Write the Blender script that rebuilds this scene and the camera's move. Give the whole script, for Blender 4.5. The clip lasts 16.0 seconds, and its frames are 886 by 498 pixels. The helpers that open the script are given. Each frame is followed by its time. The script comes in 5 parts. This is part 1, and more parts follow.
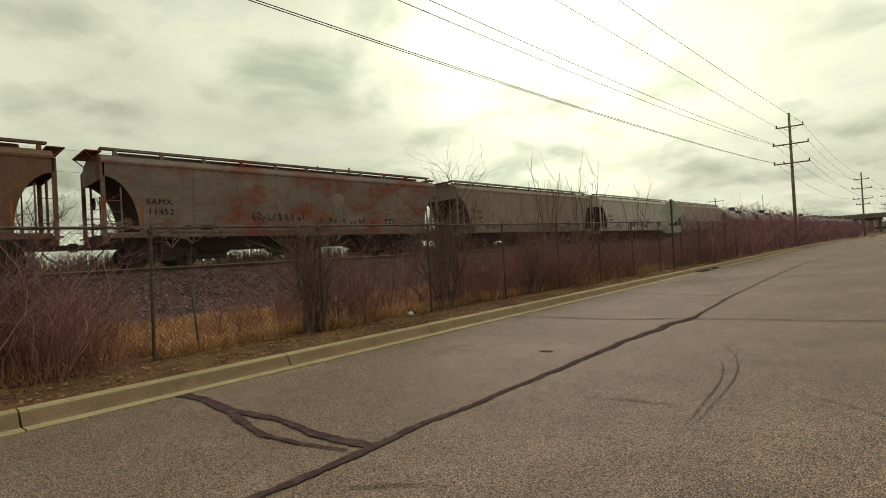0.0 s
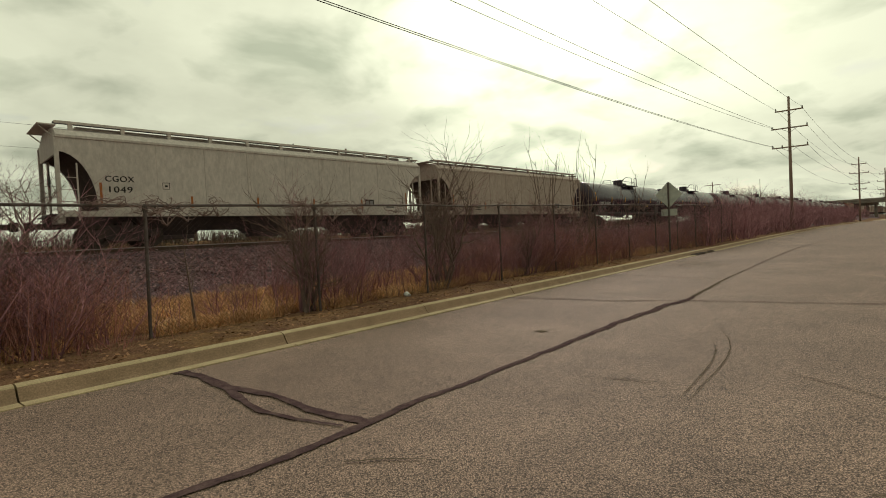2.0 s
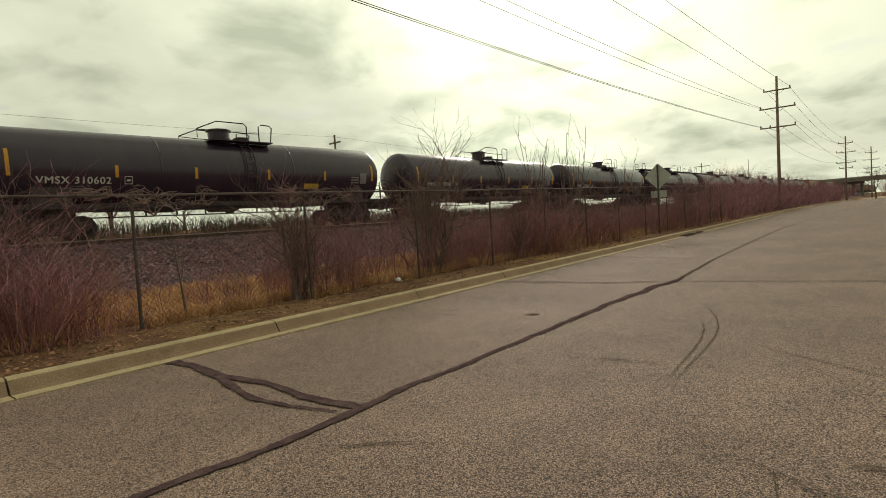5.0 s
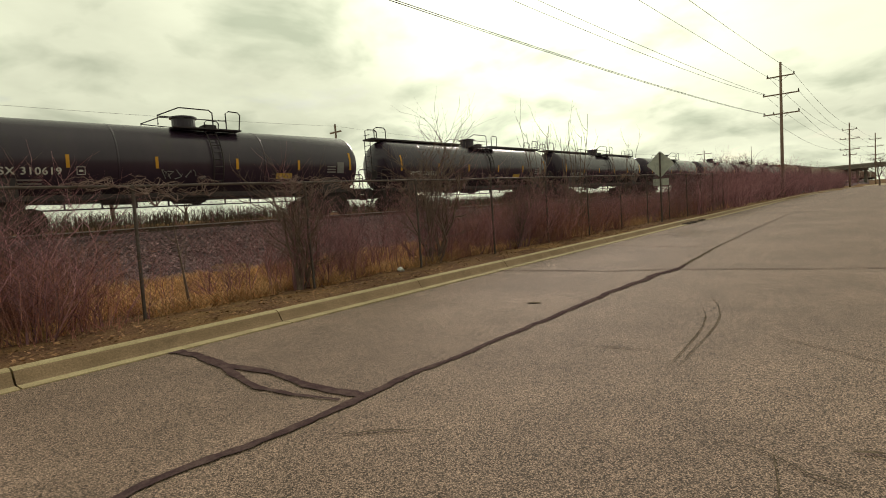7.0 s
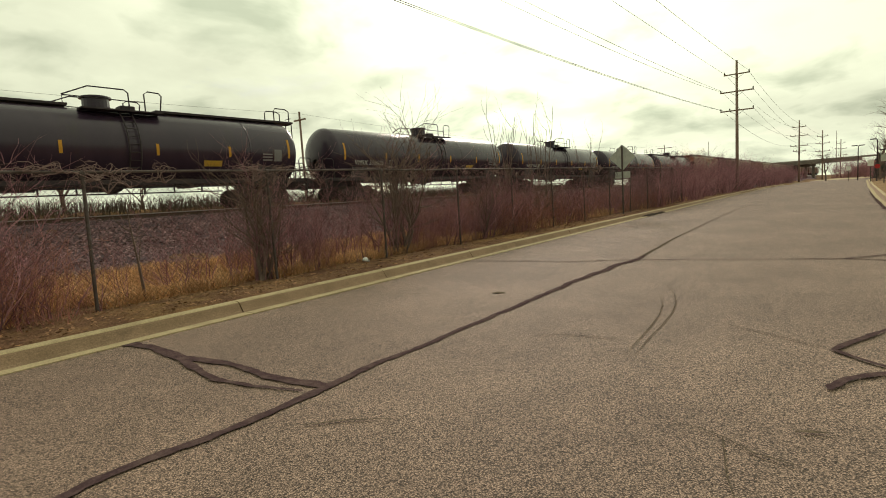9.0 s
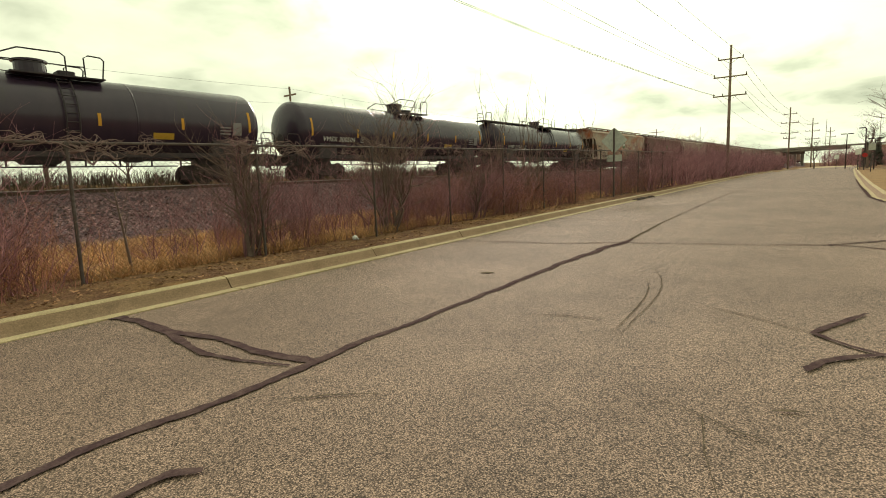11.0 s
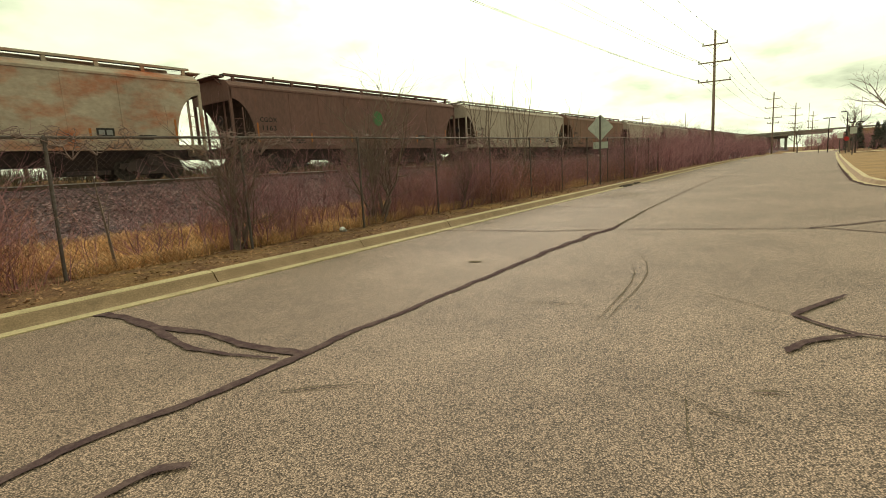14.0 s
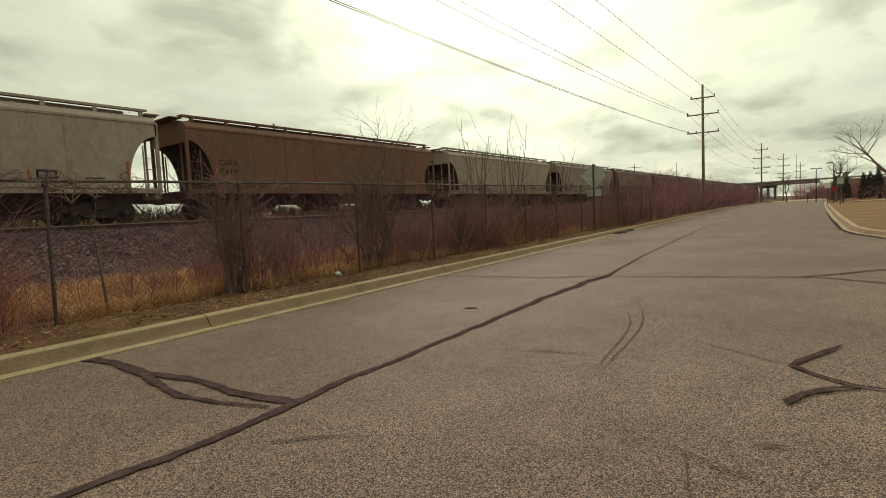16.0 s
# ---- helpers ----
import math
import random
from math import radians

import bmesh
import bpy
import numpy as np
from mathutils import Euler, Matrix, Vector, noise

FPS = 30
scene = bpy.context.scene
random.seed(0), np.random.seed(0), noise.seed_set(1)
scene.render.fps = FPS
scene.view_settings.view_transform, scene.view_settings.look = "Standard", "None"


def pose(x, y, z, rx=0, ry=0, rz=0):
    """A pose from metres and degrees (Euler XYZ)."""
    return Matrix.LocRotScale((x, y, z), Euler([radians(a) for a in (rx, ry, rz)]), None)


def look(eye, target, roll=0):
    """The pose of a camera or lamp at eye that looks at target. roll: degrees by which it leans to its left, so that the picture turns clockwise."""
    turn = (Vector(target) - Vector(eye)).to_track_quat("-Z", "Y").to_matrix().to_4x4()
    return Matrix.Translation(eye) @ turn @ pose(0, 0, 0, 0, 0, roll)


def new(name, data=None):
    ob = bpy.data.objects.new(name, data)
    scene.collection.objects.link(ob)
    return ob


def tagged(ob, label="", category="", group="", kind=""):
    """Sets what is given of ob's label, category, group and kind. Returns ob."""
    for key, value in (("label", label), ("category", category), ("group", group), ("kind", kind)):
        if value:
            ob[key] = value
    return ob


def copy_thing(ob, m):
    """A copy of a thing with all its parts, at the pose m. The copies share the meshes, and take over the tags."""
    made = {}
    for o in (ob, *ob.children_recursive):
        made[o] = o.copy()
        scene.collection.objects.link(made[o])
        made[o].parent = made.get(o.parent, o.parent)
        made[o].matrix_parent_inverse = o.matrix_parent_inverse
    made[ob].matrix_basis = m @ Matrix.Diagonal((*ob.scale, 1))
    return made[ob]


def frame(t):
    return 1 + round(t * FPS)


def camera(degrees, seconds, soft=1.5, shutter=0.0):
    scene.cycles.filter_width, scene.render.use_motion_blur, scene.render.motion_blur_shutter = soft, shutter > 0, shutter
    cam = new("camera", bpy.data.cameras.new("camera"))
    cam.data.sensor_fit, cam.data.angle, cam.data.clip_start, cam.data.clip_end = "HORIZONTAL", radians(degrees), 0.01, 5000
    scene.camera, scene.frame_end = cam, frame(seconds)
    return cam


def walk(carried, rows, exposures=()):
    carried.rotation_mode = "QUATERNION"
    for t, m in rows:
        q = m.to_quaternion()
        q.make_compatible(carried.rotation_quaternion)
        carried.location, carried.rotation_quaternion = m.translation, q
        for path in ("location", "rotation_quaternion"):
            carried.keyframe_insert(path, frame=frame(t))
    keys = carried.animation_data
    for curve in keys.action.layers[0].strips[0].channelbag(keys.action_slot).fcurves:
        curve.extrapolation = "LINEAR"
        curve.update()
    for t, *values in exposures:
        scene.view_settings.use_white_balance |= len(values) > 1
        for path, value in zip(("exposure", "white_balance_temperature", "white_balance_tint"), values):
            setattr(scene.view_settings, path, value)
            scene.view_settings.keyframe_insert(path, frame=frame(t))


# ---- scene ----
cam = camera(81.96, 16.0, 0.95)
PATH = [
    (0.0, pose(-0.017, 0.029, 1.486, 90.56, 3.23, -49.16)),
    (0.5, pose(-0.005, 0.017, 1.471, 91.15, 2.78, -49.23)),
    (1.0, pose(-0.011, 0.022, 1.462, 89.88, 2.67, -49.30)),
    (1.5, pose(-0.016, 0.017, 1.465, 89.03, 2.78, -49.27)),
    (2.0, pose(-0.012, 0.025, 1.459, 88.51, 2.81, -49.52)),
    (2.5, pose(-0.009, 0.024, 1.462, 88.44, 3.01, -49.47)),
    (3.0, pose(-0.009, 0.021, 1.459, 88.49, 3.19, -49.37)),
    (3.5, pose(-0.006, 0.017, 1.468, 88.05, 3.42, -49.52)),
    (4.0, pose(-0.006, 0.008, 1.458, 87.37, 3.46, -50.15)),
    (6.5, pose(-0.011, 0.019, 1.454, 86.21, 4.12, -50.32)),
    (7.0, pose(-0.008, 0.012, 1.452, 85.63, 4.06, -50.34)),
    (7.5, pose(-0.002, 0.022, 1.447, 85.10, 3.70, -50.49)),
    (8.0, pose(0.004, 0.008, 1.443, 84.85, 3.90, -50.96)),
    (8.5, pose(0.005, 0.000, 1.446, 84.53, 3.76, -52.28)),
    (9.0, pose(0.009, -0.001, 1.440, 84.35, 3.55, -54.07)),
    (11.5, pose(0.005, -0.014, 1.424, 81.58, 2.13, -55.04)),
    (12.0, pose(0.011, -0.022, 1.426, 81.15, 2.22, -54.98)),
    (12.5, pose(0.017, -0.027, 1.425, 81.17, 2.55, -55.60)),
    (13.0, pose(0.018, -0.033, 1.419, 80.91, 2.86, -56.29)),
    (13.5, pose(0.018, -0.023, 1.420, 80.65, 3.15, -56.54)),
    (14.0, pose(0.017, -0.029, 1.422, 80.88, 3.25, -56.42)),
    (14.5, pose(0.007, -0.024, 1.434, 82.15, 2.53, -56.39)),
    (15.0, pose(-0.001, -0.026, 1.428, 83.65, 2.05, -55.64)),
    (15.5, pose(-0.011, -0.015, 1.448, 85.39, 2.19, -55.62)),
    (16.0, pose(-0.001, -0.032, 1.446, 85.86, 2.69, -56.88)),
]
EXPOSURES = [(0.0, -0.22, 6700, 26), (4.0, -0.19, 6700, 26), (7.0, -0.02, 6720, 26), (9.0, 0.12, 6750, 24), (11.5, 0.48, 6900, 20),
             (14.0, 0.60, 6950, 17), (14.6, 0.48, 6950, 18), (15.5, -0.0, 6750, 24), (16.0, -0.15, 6700, 26)]
walk(cam, PATH, EXPOSURES)

# ---------------------------------------------------------------- sky and sun
SUN_AZ, SUN_EL = 27.0, 24.0        # degrees from +X towards +Y, and above the horizon
sun_dir = Vector((math.cos(radians(SUN_EL)) * math.cos(radians(SUN_AZ)),
                  math.cos(radians(SUN_EL)) * math.sin(radians(SUN_AZ)), math.sin(radians(SUN_EL))))


def build_world():
    w = bpy.data.worlds.new("overcast_sky")
    scene.world = w
    w.use_nodes = True
    nt = w.node_tree
    nt.nodes.clear()
    N, L = nt.nodes.new, nt.links.new

    def math_node(op, a, b=None):
        n = N("ShaderNodeMath")
        n.operation = op
        for i, v in enumerate((a, b)):
            if v is None:
                continue
            if isinstance(v, (int, float)):
                n.inputs[i].default_value = v
            else:
                L(v, n.inputs[i])
        return n.outputs[0]

    sky = N("ShaderNodeTexSky")
    sky.sky_type = "NISHITA"
    sky.sun_disc = False
    sky.sun_elevation = radians(SUN_EL)
    sky.sun_rotation = radians(90 - SUN_AZ)
    tc = N("ShaderNodeTexCoord")
    sep = N("ShaderNodeSeparateXYZ")
    L(tc.outputs["Generated"], sep.inputs[0])
    up = math_node("MAXIMUM", sep.outputs[2], 0.0)
    den = math_node("ADD", up, 0.24)
    comb = N("ShaderNodeCombineXYZ")
    L(math_node("DIVIDE", sep.outputs[0], den), comb.inputs[0])
    L(math_node("DIVIDE", sep.outputs[1], den), comb.inputs[1])
    big = N("ShaderNodeTexNoise")
    big.inputs["Scale"].default_value = 2.6
    big.inputs["Detail"].default_value = 5
    big.inputs["Roughness"].default_value = 0.5
    big.inputs["Distortion"].default_value = 0.3
    L(comb.outputs[0], big.inputs["Vector"])
    ramp = N("ShaderNodeValToRGB")
    ramp.color_ramp.elements[0].position, ramp.color_ramp.elements[0].color = 0.30, (0.545, 0.665, 0.455, 1)
    ramp.color_ramp.elements[1].position, ramp.color_ramp.elements[1].color = 0.50, (0.90, 1.045, 0.735, 1)
    L(big.outputs["Fac"], ramp.inputs[0])
    # forward scatter of the veiled sun
    dot = N("ShaderNodeVectorMath")
    dot.operation = "DOT_PRODUCT"
    L(tc.outputs["Generated"], dot.inputs[0])
    dot.inputs[1].default_value = sun_dir
    d = math_node("MAXIMUM", dot.outputs["Value"], 0.0)
    wide = math_node("MULTIPLY", math_node("POWER", d, 9.0), 0.55)
    tight = math_node("MULTIPLY", math_node("POWER", d, 40.0), 0.8)
    side = N("ShaderNodeMapRange")
    side.inputs["From Min"].default_value, side.inputs["From Max"].default_value = -1.0, 0.5
    side.inputs["To Min"].default_value, side.inputs["To Max"].default_value = 0.42, 0.80
    L(dot.outputs["Value"], side.inputs["Value"])
    glow = math_node("ADD", math_node("ADD", wide, tight), side.outputs[0])
    # broad cloud banks
    bank = N("ShaderNodeTexNoise")
    bank.inputs["Scale"].default_value = 0.8
    bank.inputs["Detail"].default_value = 6
    bank.inputs["Roughness"].default_value = 0.55
    L(comb.outputs[0], bank.inputs["Vector"])
    veil = N("ShaderNodeMapRange")
    veil.inputs["From Min"].default_value, veil.inputs["From Max"].default_value = 0.36, 0.58
    veil.inputs["To Min"].default_value, veil.inputs["To Max"].default_value = 0.76, 1.08
    L(bank.outputs["Fac"], veil.inputs["Value"])
    sc = N("ShaderNodeVectorMath")
    sc.operation = "SCALE"
    L(ramp.outputs[0], sc.inputs[0])
    L(math_node("MULTIPLY", glow, veil.outputs[0]), sc.inputs["Scale"])
    bg_cloud = N("ShaderNodeBackground")
    L(sc.outputs[0], bg_cloud.inputs[0])
    bg_cloud.inputs[1].default_value = 1.0
    bg_sky = N("ShaderNodeBackground")
    L(sky.outputs[0], bg_sky.inputs[0])
    bg_sky.inputs[1].default_value = 0.08
    gap = N("ShaderNodeMapRange")
    gap.inputs["From Min"].default_value, gap.inputs["From Max"].default_value = 0.60, 0.72
    gap.inputs["To Min"].default_value, gap.inputs["To Max"].default_value = 1.0, 0.75
    L(big.outputs["Fac"], gap.inputs["Value"])
    mix = N("ShaderNodeMixShader")
    L(gap.outputs[0], mix.inputs[0])
    L(bg_sky.outputs[0], mix.inputs[1])
    L(bg_cloud.outputs[0], mix.inputs[2])
    out = N("ShaderNodeOutputWorld")
    L(mix.outputs[0], out.inputs[0])


build_world()
sun_data = bpy.data.lights.new("sun", "SUN")
sun_data.energy, sun_data.angle, sun_data.color = 1.4, radians(12), (1.0, 0.93, 0.80)
sun = new("sun", sun_data)
sun.matrix_basis = look((0, 0, 0), -sun_dir)

# ---------------------------------------------------------------- materials


def material(name, base, rough=0.8, metal=0.0, second=None, scale=4.0, fine=60.0, fine_amount=0.25, bump=0.3, bump_scale=60.0,
             bump_dist=0.01, stretch=(1, 1, 1), low=0.42, high=0.62, island=0.0, third=None, third_scale=1.0, third_low=0.55,
             third_high=0.7, spec=0.3):
    """Base colour with a second tone in patches, fine grain, a third tone (stain, rust) and relief."""
    m = bpy.data.materials.new(name)
    m.use_nodes = True
    nt = m.node_tree
    N, L = nt.nodes.new, nt.links.new
    b = nt.nodes["Principled BSDF"]
    b.inputs["Roughness"].default_value = rough
    b.inputs["Metallic"].default_value = metal
    b.inputs["Specular IOR Level"].default_value = spec
    tc = N("ShaderNodeTexCoord")
    mp = N("ShaderNodeMapping")
    mp.inputs["Scale"].default_value = stretch
    L(tc.outputs["Object"], mp.inputs[0])

    def noise_node(sc, detail=6):
        n = N("ShaderNodeTexNoise")
        n.inputs["Scale"].default_value = sc
        n.inputs["Detail"].default_value = detail
        n.inputs["Roughness"].default_value = 0.6
        L(mp.outputs[0], n.inputs["Vector"])
        return n.outputs["Fac"]

    def mixed(kind, fac, a, c, amount=None):
        n = N("ShaderNodeMix")
        n.data_type = "RGBA"
        n.blend_type = kind
        if fac is None:
            n.inputs["Factor"].default_value = amount
        else:
            L(fac, n.inputs["Factor"])
        for s, v in (("A", a), ("B", c)):
            sock = [i for i in n.inputs if i.name == s and i.type == "RGBA"][0]
            if isinstance(v, tuple):
                sock.default_value = (*v, 1)
            else:
                L(v, sock)
        return [o for o in n.outputs if o.type == "RGBA"][0]

    def band(v, a, c):
        n = N("ShaderNodeMapRange")
        n.inputs["From Min"].default_value, n.inputs["From Max"].default_value = a, c
        L(v, n.inputs["Value"])
        return n.outputs[0]

    col = base
    if second:
        col = mixed("MIX", band(noise_node(scale), low, high), base, second)
    if third:
        col = mixed("MIX", band(noise_node(third_scale, 8), third_low, third_high), col, third)
    if fine_amount:
        v = noise_node(fine, 3)
        n = N("ShaderNodeMapRange")
        n.inputs["From Min"].default_value, n.inputs["From Max"].default_value = 0.3, 0.7
        n.inputs["To Min"].default_value, n.inputs["To Max"].default_value = 1 - fine_amount, 1 + fine_amount
        L(v, n.inputs["Value"])
        cc = N("ShaderNodeCombineColor")
        for i in range(3):
            L(n.outputs[0], cc.inputs[i])
        col = mixed("MULTIPLY", None, col, cc.outputs[0], 1.0)
    if island:
        g = N("ShaderNodeNewGeometry")
        n = N("ShaderNodeMapRange")
        n.inputs["To Min"].default_value, n.inputs["To Max"].default_value = 1 - island, 1 + island
        L(g.outputs["Random Per Island"], n.inputs["Value"])
        cc = N("ShaderNodeCombineColor")
        for i in range(3):
            L(n.outputs[0], cc.inputs[i])
        col = mixed("MULTIPLY", None, col, cc.outputs[0], 1.0)
    if isinstance(col, tuple):
        b.inputs["Base Color"].default_value = (*col, 1)
    else:
        L(col, b.inputs["Base Color"])
    if bump:
        bn = N("ShaderNodeBump")
        bn.inputs["Strength"].default_value = bump
        bn.inputs["Distance"].default_value = bump_dist
        L(noise_node(bump_scale, 4), bn.inputs["Height"])
        L(bn.outputs[0], b.inputs["Normal"])
    return m


def asphalt_material():
    m = material("asphalt", (0.210, 0.141, 0.110), 0.80, spec=0.26, second=(0.262, 0.178, 0.138), scale=0.35, fine=2.2, fine_amount=0.10,
                 bump=0.0)
    nt = m.node_tree
    N, L = nt.nodes.new, nt.links.new
    b = nt.nodes["Principled BSDF"]
    tc = N("ShaderNodeTexCoord")
    vor = N("ShaderNodeTexVoronoi")
    vor.inputs["Scale"].default_value = 125
    L(tc.outputs["Object"], vor.inputs["Vector"])
    hsv = N("ShaderNodeSeparateColor")
    L(vor.outputs["Color"], hsv.inputs[0])
    mr = N("ShaderNodeMapRange")
    mr.inputs["To Min"].default_value, mr.inputs["To Max"].default_value = 0.28, 2.05
    L(hsv.outputs[0], mr.inputs["Value"])
    gap = N("ShaderNodeMapRange")
    gap.inputs["From Min"].default_value, gap.inputs["From Max"].default_value = 0.30, 0.75
    gap.inputs["To Min"].default_value, gap.inputs["To Max"].default_value = 1.25, 0.30
    L(vor.outputs["Distance"], gap.inputs["Value"])
    both = N("ShaderNodeMath")
    both.operation = "MULTIPLY"
    L(mr.outputs[0], both.inputs[0])
    L(gap.outputs[0], both.inputs[1])
    cc = N("ShaderNodeCombineColor")
    for i in range(3):
        L(both.outputs[0], cc.inputs[i])
    mx = N("ShaderNodeMix")
    mx.data_type, mx.blend_type = "RGBA", "MULTIPLY"
    mx.inputs["Factor"].default_value = 1.0
    old = b.inputs["Base Color"].links[0].from_socket
    ins = [i for i in mx.inputs if i.type == "RGBA"]
    L(old, ins[0])
    L(cc.outputs[0], ins[1])
    L([o for o in mx.outputs if o.type == "RGBA"][0], b.inputs["Base Color"])
    bn = N("ShaderNodeBump")
    bn.inputs["Strength"].default_value, bn.inputs["Distance"].default_value = 0.5, 0.006
    L(vor.outputs["Distance"], bn.inputs["Height"])
    L(bn.outputs[0], b.inputs["Normal"])
    return m


MAT = {
    "asphalt": asphalt_material(),
    "tar": material("crack_sealant", (0.078, 0.049, 0.053), 1.0, second=(0.118, 0.078, 0.076), scale=8, bump=0.3, bump_scale=60, spec=0.0),
    "tyre_mark": material("rubber_mark", (0.10, 0.078, 0.062), 1.0, second=(0.15, 0.115, 0.085), scale=14, fine_amount=0.5, bump=0, spec=0.0),
    # kerb face: base tone darkened to carry the shade on its road side
    "concrete": material("shaded_kerb_concrete", (0.31, 0.205, 0.135), 0.95, second=(0.25, 0.165, 0.106), scale=2.0, third=(0.15, 0.10, 0.066),
                         third_scale=1.1, third_low=0.58, third_high=0.75, bump=0.4, bump_scale=120, bump_dist=0.004),
    # paler tone, also on the kerb nose, where it paints the light from above
    "gutter": material("gutter_concrete", (0.47, 0.37, 0.22), 0.95, second=(0.38, 0.29, 0.17), scale=3.0, bump=0.3, bump_scale=110),
    "soil": material("soil_and_leaf_litter", (0.155, 0.082, 0.052), 1.0, spec=0.05, second=(0.23, 0.132, 0.072), scale=1.3, fine=28, fine_amount=0.5,
                     third=(0.34, 0.20, 0.085), third_scale=0.35, third_low=0.52, third_high=0.68, bump=0.8, bump_scale=18, bump_dist=0.04),
    "ballast": material("ballast_stone", (0.165, 0.094, 0.106), 0.95, second=(0.066, 0.040, 0.050), scale=1.4, fine=13, fine_amount=0.65,
                        bump=1.0, bump_scale=14, bump_dist=0.08),
    "stone": material("ballast_chips", (0.27, 0.165, 0.172), 0.95, fine_amount=0.2, bump=0, island=0.8),
    "lawn": material("dormant_lawn", (0.29, 0.165, 0.065), 1.0, second=(0.21, 0.118, 0.05), scale=0.5, fine=30, fine_amount=0.4, bump=0.8,
                     bump_scale=30, bump_dist=0.03),
    "straw": material("dry_grass", (0.74, 0.45, 0.22), 0.95, second=(0.50, 0.28, 0.14), scale=1.5, fine_amount=0.2, bump=0, island=0.35),
    "weed": material("dry_weed_stem", (0.32, 0.135, 0.112), 1.0, spec=0.1, second=(0.40, 0.195, 0.140), scale=0.8, bump=0, island=0.35),
    "rim_weed": material("dull_weed_stem", (0.15, 0.112, 0.078), 1.0, spec=0.1, second=(0.10, 0.078, 0.058), scale=0.7, bump=0, island=0.4),
    "leaf": material("fallen_leaf", (0.26, 0.135, 0.07), 0.95, fine_amount=0.2, bump=0, island=0.6),
    "twig": material("bare_twig", (0.29, 0.138, 0.160), 1.0, spec=0.1, second=(0.385, 0.205, 0.216), scale=2.0, fine_amount=0.2, bump=0, island=0.55),
    "bark": material("tree_bark", (0.15, 0.10, 0.085), 0.95, second=(0.21, 0.15, 0.12), scale=6, bump=0.6, bump_scale=40),
    "vine": material("pale_vine", (0.27, 0.185, 0.165), 0.95, second=(0.16, 0.10, 0.095), scale=3, bump=0),
    "needle": material("conifer_needles", (0.075, 0.070, 0.055), 0.95, bump=0, island=0.4),
    "galvanised": material("galvanised_steel", (0.13, 0.105, 0.098), 0.75, 0.3, second=(0.085, 0.062, 0.056), scale=6, bump=0.1),
    "wire_mesh": material("weathered_fence_wire", (0.085, 0.062, 0.056), 0.85, 0.2, bump=0),
    "pole_wood": material("utility_pole_wood", (0.30, 0.215, 0.17), 0.9, second=(0.22, 0.155, 0.12), scale=5, stretch=(1, 1, 0.1), bump=0.5),
    "insulator": material("insulator_glaze", (0.10, 0.075, 0.06), 0.3, bump=0),
    "cable": material("cable", (0.075, 0.066, 0.060), 0.7, bump=0),
    "aluminium": material("sign_back_aluminium", (0.50, 0.52, 0.46), 0.6, 0.3, second=(0.42, 0.44, 0.40), scale=5, bump=0.05),
    "red": material("red_sign_sheet", (0.45, 0.03, 0.03), 0.5, bump=0),
    "white": material("white_sign_sheet", (0.75, 0.75, 0.70), 0.5, bump=0),
    "bridge": material("overpass_concrete", (0.30, 0.26, 0.22), 0.9, second=(0.23, 0.20, 0.17), scale=0.5, bump=0.3, bump_scale=3),
    "rail": material("rail_steel", (0.10, 0.06, 0.045), 0.7, 0.4, second=(0.07, 0.045, 0.035), scale=4),
    "railhead": material("rail_head", (0.34, 0.31, 0.29), 0.35, 0.9, bump=0),
    "tie": material("creosoted_tie", (0.075, 0.055, 0.045), 0.95, second=(0.11, 0.085, 0.07), scale=4, stretch=(1, 0.2, 1), bump=0.5),
    "bogie": material("bogie_iron", (0.048, 0.033, 0.036), 0.85, 0.0, second=(0.068, 0.045, 0.042), scale=3),
    "wheel": material("wheel_steel", (0.06, 0.045, 0.04), 0.6, 0.6, second=(0.035, 0.028, 0.025), scale=5),
    "tank": material("black_tank_paint", (0.034, 0.020, 0.036), 0.27, 0.0, second=(0.042, 0.025, 0.042), scale=0.9, third=(0.042, 0.030, 0.033),
                     third_scale=1.4, third_low=0.56, third_high=0.8, stretch=(1, 1, 0.3), fine_amount=0.12, bump=0.05, bump_scale=5, spec=0.5),
    # dark brown that paints the shadow inside the hopper ends
    "slope_shade": material("shaded_slope_sheet", (0.060, 0.038, 0.034), 0.95, second=(0.085, 0.055, 0.046), scale=2.0, bump=0.1),
    "tank_frame": material("black_underframe", (0.034, 0.025, 0.030), 0.6, second=(0.050, 0.036, 0.038), scale=3),
    "yellow": material("reflective_strip", (0.62, 0.30, 0.03), 0.5, bump=0, fine_amount=0.15),
    "orange": material("dirty_orange_strip", (0.38, 0.12, 0.03), 0.6, fine_amount=0.3, bump=0),
    "placard": material("yellow_panel", (0.55, 0.33, 0.04), 0.6, fine_amount=0.2, bump=0),
    "mark_white": material("white_stencil", (0.55, 0.55, 0.52), 0.7, fine_amount=0.25, bump=0),
    "mark_grey": material("grey_stencil", (0.22, 0.21, 0.21), 0.7, fine_amount=0.25, bump=0),
    "mark_black": material("black_stencil", (0.025, 0.02, 0.02), 0.7, fine_amount=0.3, bump=0),
    "green_mark": material("green_stencil", (0.06, 0.15, 0.06), 0.7, fine_amount=0.35, bump=0),
    "litter": material("white_plastic", (0.7, 0.7, 0.68), 0.6, bump=0.2),
    "grating": material("cast_iron", (0.045, 0.038, 0.035), 0.7, 0.5),
    "debris": material("wet_leaf_debris", (0.045, 0.028, 0.02), 0.95, bump=0.6, bump_scale=30),
}


